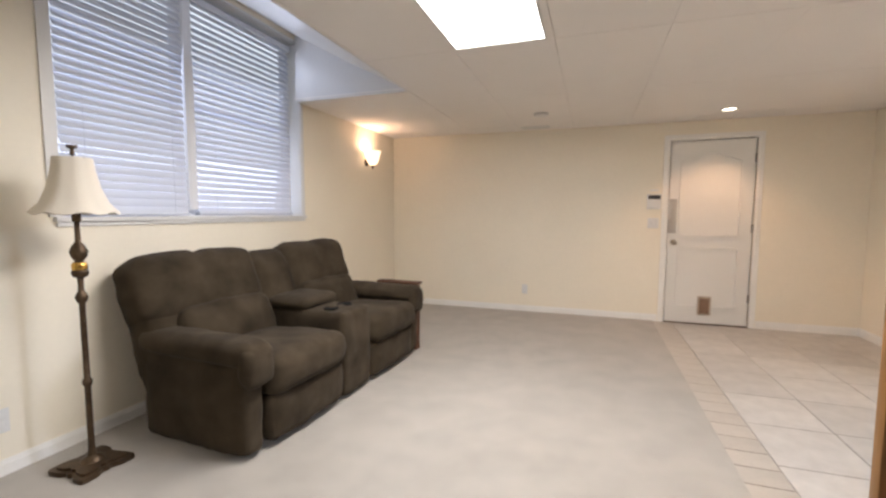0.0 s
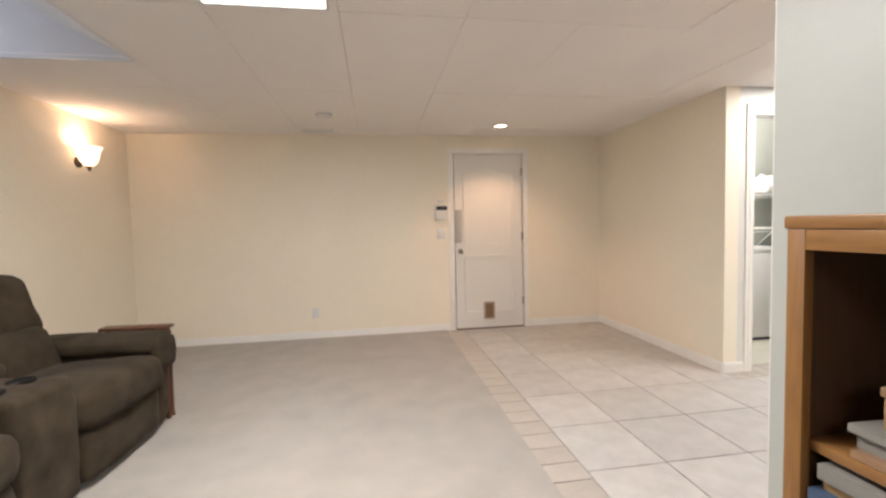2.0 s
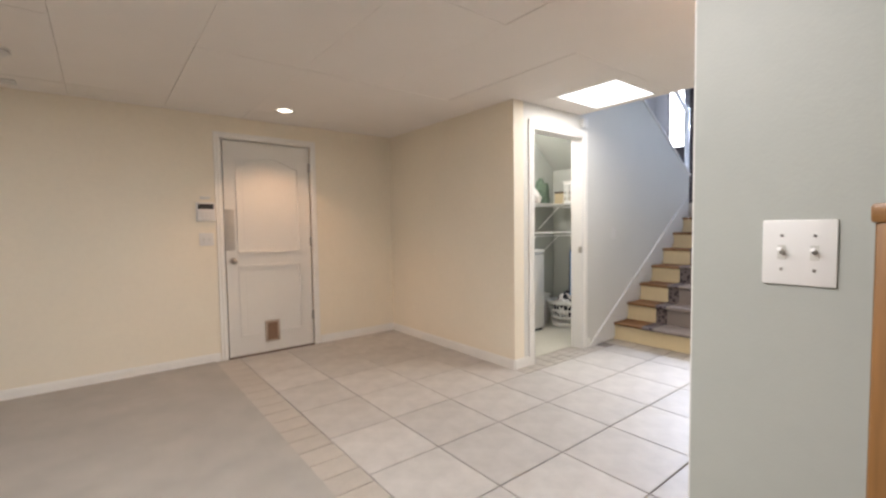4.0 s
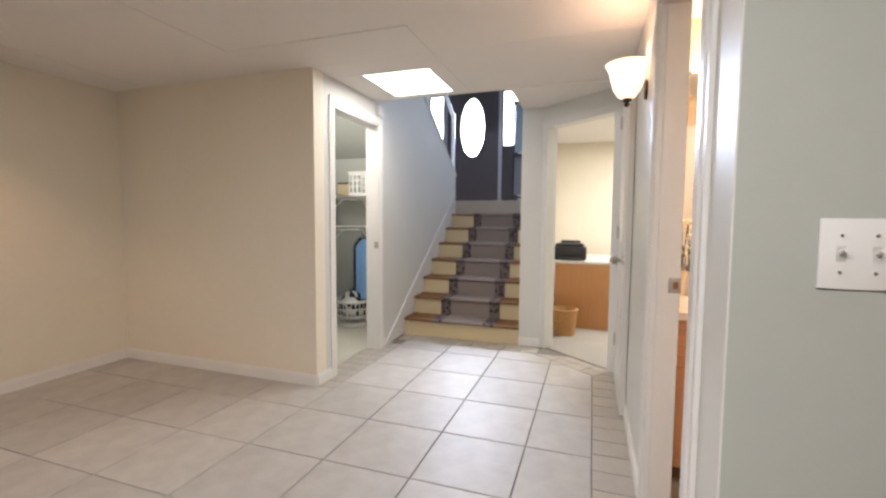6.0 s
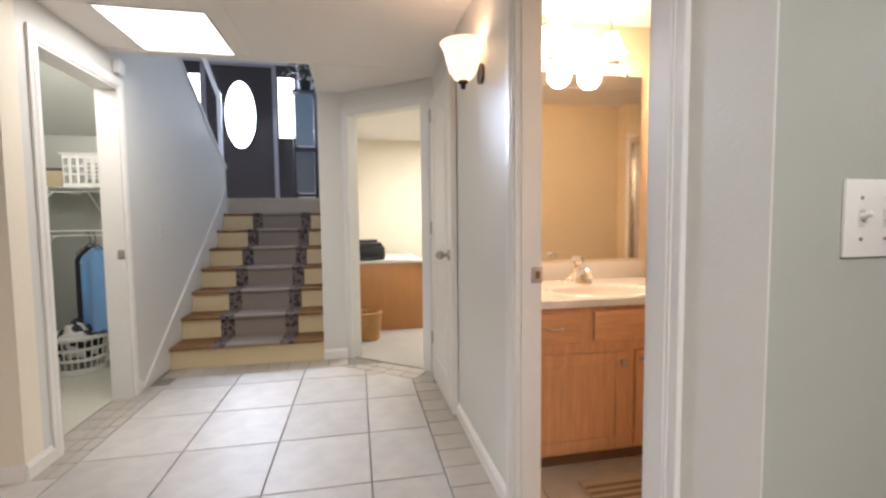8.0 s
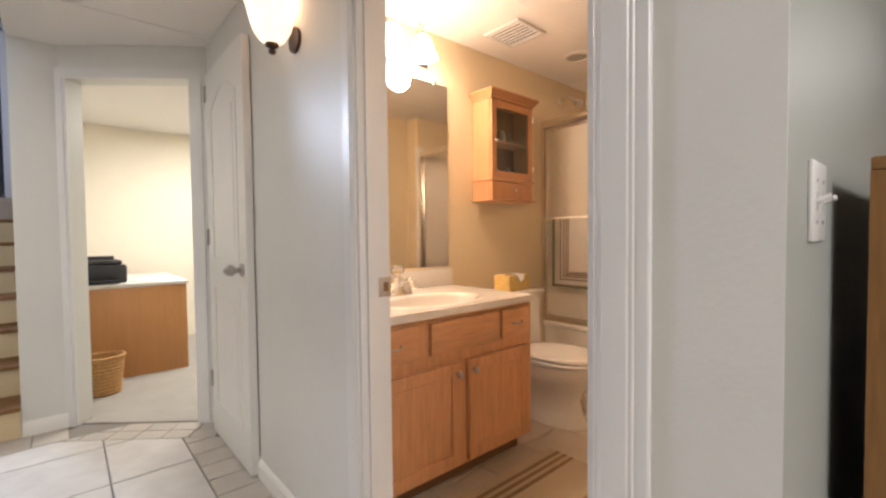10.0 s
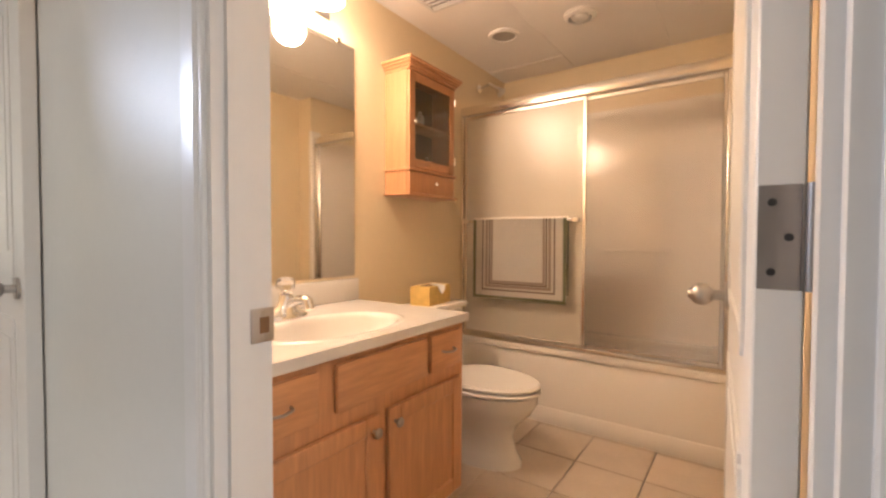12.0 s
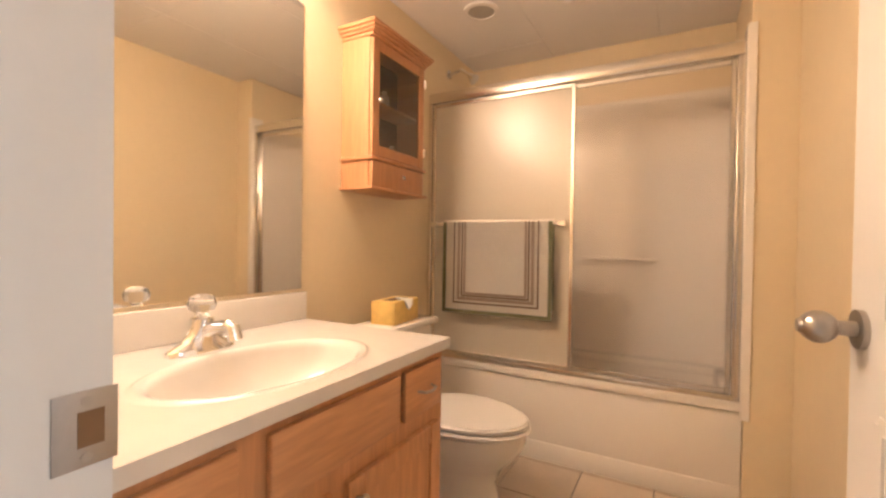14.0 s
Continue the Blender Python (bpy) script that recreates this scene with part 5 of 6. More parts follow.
for y0, y1 in ((VY0, VY0 + 0.045), (VY0 + 0.222, VY0 + 0.265), (VY0 + 0.66, VY0 + 0.745), (VY1 - 0.05, VY1)):
    box(bm, VX + 0.0005, VX + 0.0195, y0, y1, 0.63, 0.748)
part("face_frame", bm, VANOAKV, va)


def pull(parent, y, z, w=0.075):
    bm = bmesh.new()
    tube(bm, [(VX - 0.02, y - w / 2, z), (VX - 0.040, y - w / 2 + 0.008, z - 0.002), (VX - 0.046, y, z - 0.004), (VX - 0.040, y + w / 2 - 0.008, z - 0.002), (VX - 0.02, y + w / 2, z)], 0.004, 8)
    part("pull", bm, NICKEL, parent, "nickel bow pull")


def knob(parent, y, z):
    bm = bmesh.new()
    rod(bm, (VX - 0.02, y, z), (VX - 0.034, y, z), 0.006, 10)
    ball(bm, (VX - 0.042, y, z), 0.016, 16, (0.6, 1, 1))
    part("knob", bm, NICKEL, parent, "round nickel knob")


for y0, y1, has in ((VY0 + 0.035, VY0 + 0.232, True), (VY0 + 0.255, VY0 + 0.670, False), (VY0 + 0.735, VY1 - 0.035, True)):
    dr = part("drawer_front", B((VX - 0.02, VX - 0.001, y0, y1, 0.618, 0.757), bevel=0.006), VANOAK, va, "oak drawer front")
    if has:
        pull(dr, (y0 + y1) / 2, 0.69)
for y0, y1, ky in ((VY0 + 0.035, VY0 + 0.457, VY0 + 0.432), (VY0 + 0.504, VY1 - 0.035, VY0 + 0.532)):
    bm = bmesh.new()
    for b in ((y0, y0 + 0.055, 0.117, 0.566), (y1 - 0.055, y1, 0.117, 0.566), (y0 + 0.055, y1 - 0.055, 0.117, 0.172), (y0 + 0.055, y1 - 0.055, 0.511, 0.566)):
        box(bm, VX - 0.02, VX - 0.001, *b, 0.003, 1)
    dd = part("door", bm, VANOAKV, va, "oak frame door")
    part("panel", B((VX - 0.012, VX - 0.002, y0 + 0.05, y1 - 0.05, 0.168, 0.515)), VANOAKV, dd)
    knob(dd, ky, 0.52)

# countertop with a moulded oval bowl
ct = thing("washbasin", pose(0, 0, 0), "cream cultured marble washbasin counter with moulded bowl", "washbasin")
bx, by, brx, bry = 3.890, 3.085, 0.165, 0.258
bm = bmesh.new()
x0, x1, y0, y1 = VX - 0.022, BE - 0.003, VY0 - 0.015, VY1
n = 64


def edge_point(a):
    """The rim of the slab in direction a from the basin's centre."""
    dx, dy = math.cos(a), math.sin(a)
    k = min(((x1 - bx) / dx if dx > 1e-9 else (x0 - bx) / dx if dx < -1e-9 else 9), ((y1 - by) / dy if dy > 1e-9 else (y0 - by) / dy if dy < -1e-9 else 9))
    return Vector((bx + dx * k, by + dy * k, CT))


corners = [math.atan2(cy - by, cx - bx) % (2 * math.pi) for cx in (x0, x1) for cy in (y0, y1)]
angles = sorted([2 * math.pi * k / n for k in range(n)] + corners)
rings = [[bm.verts.new(edge_point(a) - Vector((0, 0, 0.032))) for a in angles], [bm.verts.new(edge_point(a)) for a in angles]]
for s, z in ((1.20, 0.0), (1.16, 0.0), (1.13, 0.004), (1.08, 0.003), (1.03, -0.004), (1.0, -0.016), (0.94, -0.05), (0.80, -0.09), (0.55, -0.118), (0.25, -0.128), (0.06, -0.13)):
    rings.append([bm.verts.new((bx + brx * s * math.cos(a), by + bry * s * math.sin(a), CT + z)) for a in angles])
for a, b in zip(rings, rings[1:]):
    for i in range(len(angles)):
        j = (i + 1) % len(angles)
        bm.faces.new((a[i], a[j], b[j], b[i]))
bm.faces.new(rings[-1])
bmesh.ops.recalc_face_normals(bm, faces=bm.faces[:])
part("slab", bm, CULT, ct, smooth=35)
part("backsplash", B((BE - 0.024, BE - 0.004, y0, y1, CT + 0.0005, CT + 0.105), bevel=0.004), CULT, ct)
part("drain", lathe(bmesh.new(), [(0.0, 0.004), (0.02, 0.003), (0.024, 0.0)], 20, (bx, by, CT - 0.129)), CHROME, ct, "chrome drain")
fa = thing("faucet", pose(4.135, 3.10, CT + 0.0005) @ Matrix.Scale(1.12, 4), "chrome single-lever faucet with a clear knob", "faucet")
bm = bmesh.new()
rings = []
for k, z in ((1.0, 0.0), (1.0, 0.008), (0.90, 0.016), (0.62, 0.028), (0.42, 0.044), (0.33, 0.062), (0.29, 0.080), (0.10, 0.086)):
    pts = oval(0, 0, 0.036 * max(k, 0.72) if z < 0.07 else 0.026 * min(1, k * 3.4), 0.084 * k, 28)
    rings.append([bm.verts.new((x, y, z)) for x, y in pts])
for a, b in zip(rings, rings[1:]):
    for i in range(28):
        bm.faces.new((a[i], a[(i + 1) % 28], b[(i + 1) % 28], b[i]))
bm.faces.new(rings[-1])
bmesh.ops.recalc_face_normals(bm, faces=bm.faces[:])
part("body", bm, CHROME, fa)
bm = bmesh.new()
tube(bm, [(-0.005, 0, 0.045), (-0.06, 0, 0.066), (-0.100, 0, 0.070), (-0.120, 0, 0.060)], 0.015, 12)
rod(bm, (-0.112, 0, 0.072), (-0.124, 0, 0.040), 0.0165, 16)
part("spout", bm, CHROME, fa)
bm = bmesh.new()
lathe(bm, [(0.012, 0.088), (0.016, 0.094), (0.028, 0.10), (0.032, 0.115), (0.026, 0.132), (0.012, 0.138), (0.0, 0.138)], 12)
part("clear_knob", bm, glass("clear_acrylic", (0.95, 0.96, 0.98), 0.02), fa, "clear faceted acrylic knob", smooth=None)

MIRROR = material("mirror_silver", (0.86, 0.86, 0.83), 0.02, 1.0, grain=0, patch=0, bump=0)
mi = thing("wall_mirror", pose(BE - 0.001, 0, 0), "large frameless wall mirror above the vanity", "mirror")
part("glass", B((-0.006, 0, VY0 + 0.0, VY1 - 0.02, 0.928, 2.02)), MIRROR, mi, smooth=None)
for y in (VY0 + 0.10, VY1 - 0.15):
    part("clip", B((-0.011, 0.0, y - 0.012, y + 0.012, 2.012, 2.034), bevel=0.002), CHROME, mi)

# vanity light bar
vl = thing("vanity_light", pose(BE, 3.075, 2.205), "nickel bar light with three lit bell shades", "vanity light")
part("bar", B((-0.03, 0, -0.31, 0.31, -0.13, -0.07), bevel=0.006), CHROME, vl)
GLOBE = glowing("lit_opal_glass", (1.0, 0.84, 0.62), 10.0)
for y in (-0.2, 0.0, 0.2):
    bm = bmesh.new()
    tube(bm, [(-0.02, y, -0.10), (-0.05, y, -0.06), (-0.062, y, 0.03), (-0.075, y, 0.065), (-0.10, y, 0.078), (-0.12, y, 0.06), (-0.12, y, 0.03)], 0.006, 8)
    lathe(bm, [(0.0, 0.035), (0.012, 0.032), (0.03, 0.01), (0.032, 0.0), (0.0, 0.0)], 16, (-0.12, y, 0.0))
    part("arm", bm, NICKEL, vl, "nickel lamp arm")
    part("shade", lathe(bmesh.new(), [(0.032, 0.0), (0.048, -0.025), (0.058, -0.065), (0.066, -0.09), (0.084, -0.115), (0.080, -0.115), (0.062, -0.09), (0.054, -0.065), (0.044, -0.025), (0.03, -0.004)], 28, (-0.12, y, 0.0)), GLOBE, vl, "glowing opal glass shade")

# wall cabinet
CABWOOD = material("light_pine", (0.50, 0.245, 0.115), 0.4, grain=0.12, scale=8, stretch=(12, 12, 1), patch=0.05)
wc = thing("wall_cabinet", pose(BE - 0.001, 2.17, 1.33), "small pine wall cabinet with a glass door", "wall cabinet")
cd, cw, chh = 0.165, 0.205, 0.685
part("body", B((-cd + 0.018, 0, -cw, -cw + 0.016, 0.012, chh - 0.05), (-cd + 0.018, 0, cw - 0.016, cw, 0.012, chh - 0.05), (-0.01, 0, -cw + 0.016, cw - 0.016, 0.012, chh - 0.05)), CABWOOD, wc)
part("bottom_board", B((-cd - 0.015, 0, -cw - 0.015, cw + 0.015, 0, 0.012), bevel=0.004), CABWOOD, wc)
part("waist_moulding", B((-cd - 0.010, 0, -cw - 0.010, cw + 0.010, 0.125, 0.14), bevel=0.004), CABWOOD, wc)
bm = bmesh.new()
for k, (o, z0, z1) in enumerate(((0.006, 0.635, 0.65), (0.016, 0.65, 0.662), (0.026, 0.662, 0.674), (0.034, 0.674, 0.69))):
    box(bm, -cd - o, 0, -cw - o, cw + o, z0, z1, 0.003, 1)
part("crown", bm, CABWOOD, wc)
dr = part("drawer", B((-cd, -cd + 0.018, -cw + 0.004, cw - 0.004, 0.016, 0.122), bevel=0.003), CABWOOD, wc)
bm = bmesh.new()
rod(bm, (-cd, 0, 0.07), (-cd - 0.014, 0, 0.07), 0.005, 8)
ball(bm, (-cd - 0.02, 0, 0.07), 0.011, 12)
part("knob", bm, CHROME, dr)
bm = bmesh.new()
for b in ((-cw + 0.003, -cw + 0.048, 0.144, 0.63), (cw - 0.048, cw - 0.003, 0.144, 0.63), (-cw + 0.048, cw - 0.048, 0.144, 0.19), (-cw + 0.048, cw - 0.048, 0.585, 0.63)):
    box(bm, -cd, -cd + 0.018, *b, 0.002, 1)
dd = part("door", bm, CABWOOD, wc)
part("pane", B((-cd + 0.007, -cd + 0.011, -cw + 0.046, cw - 0.046, 0.188, 0.587)), glass("cabinet_glass", (0.75, 0.72, 0.68), 0.02), dd)
bm = bmesh.new()
rod(bm, (-cd, cw - 0.025, 0.37), (-cd - 0.014, cw - 0.025, 0.37), 0.005, 8)
ball(bm, (-cd - 0.02, cw - 0.025, 0.37), 0.011, 12)
part("knob", bm, CHROME, dd)
for z in (0.22, 0.56):
    part("hinge", rod(bmesh.new(), (-cd - 0.003, -cw + 0.001, z - 0.02), (-cd - 0.003, -cw + 0.001, z + 0.02), 0.005, 8), CHROME, dd)
part("inner_shelf", B((-cd + 0.03, -0.011, -cw + 0.017, cw - 0.017, 0.375, 0.387)), CABWOOD, wc)
# dark sheet over the pine back paints the shade inside the cabinet
part("lining", B((-0.0135, -0.0105, -cw + 0.017, cw - 0.017, 0.14, 0.63)), material("inner_shade_brown", (0.10, 0.06, 0.035), 0.6), wc)
for y, z, h, r in ((-0.06, 0.14, 0.09, 0.02), (0.05, 0.14, 0.07, 0.025), (0.0, 0.3872, 0.08, 0.022)):
    b = thing("toiletry_bottle", pose(BE - 0.08, 2.18 + y, 1.3352 + z), "small pale bottle inside the wall cabinet", "bottle", "bottles in the cabinet")
    part("bottle", lathe(bmesh.new(), [(0, 0), (r, 0), (r, h * 0.7), (r * 0.4, h * 0.85), (r * 0.4, h * 0.9)], 14), material("pale_bottle", (0.45, 0.45, 0.46), 0.3), b)
    part("cap", lathe(bmesh.new(), [(r * 0.5, h * 0.9), (r * 0.5, h), (0, h)], 12), WHITE, b)

# toilet
to = thing("toilet", pose(4.262, 2.175, 0.0), "white porcelain toilet with the lid closed", "toilet")
bm = bmesh.new()
pillow(bm, -0.20, -0.005, -0.21, 0.21, 0.375, 0.718, r=0.03, puff=0.0)
part("tank", bm, PORC, to, smooth=180)
part("tank_lid", B((-0.215, -0.002, -0.225, 0.225, 0.72, 0.752), bevel=0.012), PORC, to)


def egg(a, w, front, back):
    x = math.cos(a)
    return (-(front * x if x > 0 else back * x), w * math.sin(a))


bm = bmesh.new()
prof = [(0.0, 0.80, 0.70), (0.025, 0.80, 0.70), (0.07, 0.72, 0.62), (0.15, 0.68, 0.60), (0.21, 0.76, 0.74), (0.27, 0.92, 0.93), (0.32, 1.0, 1.0), (0.362, 1.0, 1.0), (0.366, 0.6, 0.6)]
seg, rings = 36, []
for z, kx, ky in prof:
    rings.append([bm.verts.new((-0.43 + 0.02 * (1 - kx) * 4 + egg(2 * math.pi * k / seg, 0.18 * ky, 0.30 * kx, 0.21 * kx)[0], egg(2 * math.pi * k / seg, 0.18 * ky, 0.3, 0.2)[1], z)) for k in range(seg)])
for a, b in zip(rings, rings[1:]):
    for i in range(seg):
        bm.faces.new((a[i], a[(i + 1) % seg], b[(i + 1) % seg], b[i]))
bm.faces.new(rings[-1])
bm.faces.new(list(reversed(rings[0])))
bmesh.ops.recalc_face_normals(bm, faces=bm.faces[:])
part("bowl", bm, PORC, to, smooth=60)
part("pedestal_back", B((-0.30, -0.06, -0.10, 0.10, 0.0, 0.372), bevel=0.03), PORC, to)
for name, z0, z1, k in (("seat", 0.368, 0.388, 1.04), ("lid", 0.393, 0.415, 1.02)):
    bm = bmesh.new()
    pts = [(-0.43 + egg(2 * math.pi * i / 40, 0.185 * k, 0.305 * k, 0.19 * k)[0], egg(2 * math.pi * i / 40, 0.185 * k, 0.3, 0.2)[1]) for i in range(40)]
    prism(bm, pts, "z", z0, z1)
    bmesh.ops.bevel(bm, geom=[e for e in bm.edges if abs(e.verts[0].co.z - e.verts[1].co.z) < 1e-5], offset=0.007, segments=3, affect="EDGES")
    part(name, bm, PORC, to, smooth=60)
for y in (-0.07, 0.07):
    part("seat_hinge", B((-0.255, -0.225, y - 0.02, y + 0.02, 0.368, 0.41), bevel=0.006), PORC, to)
bm = bmesh.new()
tube(bm, [(-0.20, 0.15, 0.66), (-0.225, 0.15, 0.66), (-0.225, 0.08, 0.655)], 0.007, 8)
part("flush_lever", bm, CHROME, to)
t = thing("tissue_box", pose(4.150, 2.175, 0.7525, 0, 0, 6), "yellow tissue box with a white tissue on the tank", "tissue box")
part("box", B((-0.06, 0.06, -0.115, 0.115, 0, 0.10), bevel=0.003), material("yellow_card", (0.72, 0.50, 0.16), 0.6, patch=0.1, patch_scale=25), t)
part("opening", B((-0.025, 0.025, -0.07, 0.07, 0.0995, 0.1015)), material("slot_brown", (0.12, 0.08, 0.05), 0.8), t)
bm = bmesh.new()
for k in range(2):
    vs = [bm.verts.new(p) for p in ((-0.02, -0.05 + k * 0.02, 0.101), (-0.065, -0.05, 0.101 - k * 0.02), (-0.070, 0.0, 0.055), (-0.064, 0.03, 0.10), (-0.015, 0.04, 0.115))]
    bm.faces.new(vs)
bmesh.ops.solidify(bm, geom=bm.faces[:], thickness=0.0015)
part("tissue", bm, material("tissue", (0.8, 0.79, 0.76), 0.9), t)

# tub, surround, sliding doors
TY = 1.63
TL, TR = BE - 0.004, 2.775
ALM = material("almond_acrylic", (0.86, 0.81, 0.74), 0.15, grain=0.0, patch=0.01, bump=0, coat=0.4)
tb = thing("bathtub", pose(0, 0, 0), "almond white bathtub with a plain apron", "bathtub")
part("apron", B((TR, TL, TY - 0.09, TY - 0.012, 0.0, 0.42), (TR, TL, TY - 0.05, TY - 0.006, 0.0, 0.10), bevel=0.008), ALM, tb)
part("rim", B((TR, TL, TY - 0.10, TY + 0.004, 0.42, 0.462), (TR, TL, BS + 0.003, BS + 0.06, 0.42, 0.462), (TR, TR + 0.07, BS + 0.06, TY - 0.10, 0.42, 0.462), (TL - 0.07, TL, BS + 0.06, TY - 0.10, 0.42, 0.462), bevel=0.006), ALM, tb)
part("basin", B((TR + 0.06, TL - 0.06, BS + 0.05, TY - 0.10, 0.06, 0.09), (TR + 0.05, TR + 0.07, BS + 0.05, TY - 0.10, 0.09, 0.42), (TL - 0.07, TL - 0.05, BS + 0.05, TY - 0.10, 0.09, 0.42), (TR + 0.07, TL - 0.07, BS + 0.05, BS + 0.07, 0.09, 0.42)), ALM, tb)
solid("shower_surround", B((TR, TL, BS + 0.001, BS + 0.018, 0.463, 1.97), (TL - 0.018, TL, BS + 0.018, TY - 0.02, 0.463, 1.97), (TR, TR + 0.018, BS + 0.018, TY - 0.02, 0.463, 1.97),
                          (TR + 0.35, TR + 0.75, BS + 0.018, BS + 0.06, 1.02, 1.04), bevel=0.004), ALM, "glossy almond shower surround panels", "surround")
solid("wall_shower_end", B((BW, TR - 0.001, BS, TY + 0.03, 0, BC)), BATHPAINT, "tan painted end wall of the shower", "wall")
solid("trim_shower_flange", B((TR - 0.02, TR + 0.012, TY + 0.031, TY + 0.040, 0.40, 2.02), (TR - 0.001, TR + 0.015, TY - 0.06, TY + 0.031, 0.463, 2.02), bevel=0.003), ALM, "almond flange beside the shower door", "trim")
sd = thing("shower_door", pose(0, 0, 0), "chrome framed sliding shower doors with obscure glass", "shower door")
part("header", B((TR + 0.016, TL, TY - 0.03, TY + 0.022, 1.905, 1.965), bevel=0.008), ALU, sd)
part("bottom_track", B((TR + 0.016, TL, TY - 0.03, TY + 0.002, 0.4625, 0.485), bevel=0.003), ALU, sd)
for a, b in ((TR + 0.016, TR + 0.042), (TL - 0.026, TL)):
    part("wall_jamb", B((a, b, TY - 0.028, TY + 0.018, 0.485, 1.905), bevel=0.003), ALU, sd)
OBS = bpy.data.materials.new("obscure_shower_glass")
OBS.use_nodes = True
_b = OBS.node_tree.nodes["Principled BSDF"]
_b.inputs["Base Color"].default_value = (0.86, 0.79, 0.67, 1)
_b.inputs["Roughness"].default_value = 0.28
_b.inputs["Transmission Weight"].default_value = 0.6
_b.inputs["IOR"].default_value = 1.45
_nz = OBS.node_tree.nodes.new("ShaderNodeTexNoise")
_nz.inputs["Scale"].default_value = 70
_bp = OBS.node_tree.nodes.new("ShaderNodeBump")
_bp.inputs["Strength"].default_value, _bp.inputs["Distance"].default_value = 0.35, 0.002
OBS.node_tree.links.new(_nz.outputs[0], _bp.inputs["Height"])
OBS.node_tree.links.new(_bp.outputs[0], _b.inputs["Normal"])
CLEAR = glass("lightly_tinted_glass", (1.0, 0.97, 0.93), 0.13)
for name, a, b, y in (("outer_panel", 3.475, TL - 0.03, TY + 0.004), ("inner_panel", TR + 0.045, 3.53, TY - 0.020)):
    bm = bmesh.new()
    for q in ((a, a + 0.018, 0.49, 1.90), (b - 0.018, b, 0.49, 1.90), (a + 0.018, b - 0.018, 0.49, 0.51), (a + 0.018, b - 0.018, 1.88, 1.90)):
        box(bm, q[0], q[1], y - 0.008, y + 0.010, q[2], q[3], 0.002, 1)
    fr = part(name, bm, ALU, sd, "satin metal panel frame")
    p = part("glass", B((a + 0.016, b - 0.016, y - 0.002, y + 0.003, 0.508, 1.882)), OBS if name == "outer_panel" else CLEAR, fr, "obscure glass" if name == "outer_panel" else "lightly tinted glass")
    p.visible_shadow = False
tbm = bmesh.new()
rod(tbm, (3.51, TY + 0.05, 1.215), (TL - 0.06, TY + 0.05, 1.215), 0.008, 10)
for x in (3.52, TL - 0.07):
    box(tbm, x - 0.02, x + 0.02, TY + 0.013, TY + 0.062, 1.20, 1.23, 0.004, 1)
part("towel_bar", tbm, CHROME, sd)
# striped towel folded over the bar
TOW = material("ivory_terry", (0.86, 0.80, 0.71), 0.95, grain=0.12, scale=320, patch=0.05, bump=0.6, bump_scale=300)
STR = material("brown_terry", (0.26, 0.17, 0.10), 0.95, grain=0.12, scale=320, bump=0.6, bump_scale=300)
SAGE = material("sage_terry", (0.27, 0.27, 0.16), 0.95, grain=0.12, scale=320, bump=0.6, bump_scale=300)
tw = thing("bath_towel", pose(3.862, TY + 0.05, 0.735), "ivory towel with brown stripes over the shower bar", "towel")
tw_w, tw_h = 0.302, 0.50


def towel_sheet(x0, x1, z0, z1, y, t=0.006):
    bm = bmesh.new()
    nx, nz = max(2, int((x1 - x0) / 0.02)), max(2, int((z1 - z0) / 0.02))
    vs = [[bm.verts.new((x0 + (x1 - x0) * i / nx, y + 0.010 * math.sin(9 * (x0 + (x1 - x0) * i / nx)) * (1 - (z0 + (z1 - z0) * k / nz) / 0.5) * 0.7, z0 + (z1 - z0) * k / nz)) for i in range(nx + 1)] for k in range(nz + 1)]
    for k in range(nz):
        for i in range(nx):
            bm.faces.new((vs[k][i], vs[k][i + 1], vs[k + 1][i + 1], vs[k + 1][i]))
    bmesh.ops.solidify(bm, geom=bm.faces[:], thickness=t)
    return bm


part("front_fold", towel_sheet(-tw_w, tw_w, 0, tw_h - 0.01, 0.020), TOW, tw, smooth=60)
part("back_fold", towel_sheet(-tw_w, tw_w, 0.05, tw_h - 0.01, -0.012), SAGE, tw, smooth=60)
bm = bmesh.new()
for k in range(7):
    a0, a1 = math.pi * k / 7, math.pi * (k + 1) / 7
    q = [(0.018 * math.cos(a), tw_h - 0.014 + 0.016 * math.sin(a)) for a in (a0, a1)]
    prism(bm, [(q[0][0] + 0.002, q[0][1]), (q[1][0] + 0.002, q[1][1]), (q[1][0] * 0.7, q[1][1] - 0.005), (q[0][0] * 0.7, q[0][1] - 0.005)], "x", -tw_w, tw_w)
part("top_fold", bm, TOW, tw)
TAUPE = material("taupe_terry", (0.52, 0.41, 0.32), 0.95, grain=0.12, scale=320, bump=0.6, bump_scale=300)
for off, wd, mat in ((0.0, 0.020, SAGE), (0.066, 0.008, STR), (0.090, 0.016, TAUPE), (0.114, 0.008, STR), (0.127, 0.013, TAUPE)):
    for x0, x1, z0, z1 in ((-tw_w + off, -tw_w + off + wd, off * 0.8, tw_h - 0.01), (tw_w - off - wd, tw_w - off, off * 0.8, tw_h - 0.01), (-tw_w + off + wd, tw_w - off - wd, off * 0.8, off * 0.8 + wd)):
        part("stripe", towel_sheet(x0, x1, z0, z1, 0.0235 + off * 0.004, 0.003), mat, tw, "sage green edge" if mat is SAGE else "brown woven stripe", smooth=60)
t = thing("shower_head", pose(BE - 0.02, 1.42, 2.155), "chrome shower head on a bent arm", "shower head")
bm = bmesh.new()
rod(bm, (0.018, 0, 0), (0.006, 0, 0), 0.028, 20)
tube(bm, [(0.01, 0, 0), (-0.07, 0, 0.018), (-0.13, 0, -0.025)], 0.009, 10)
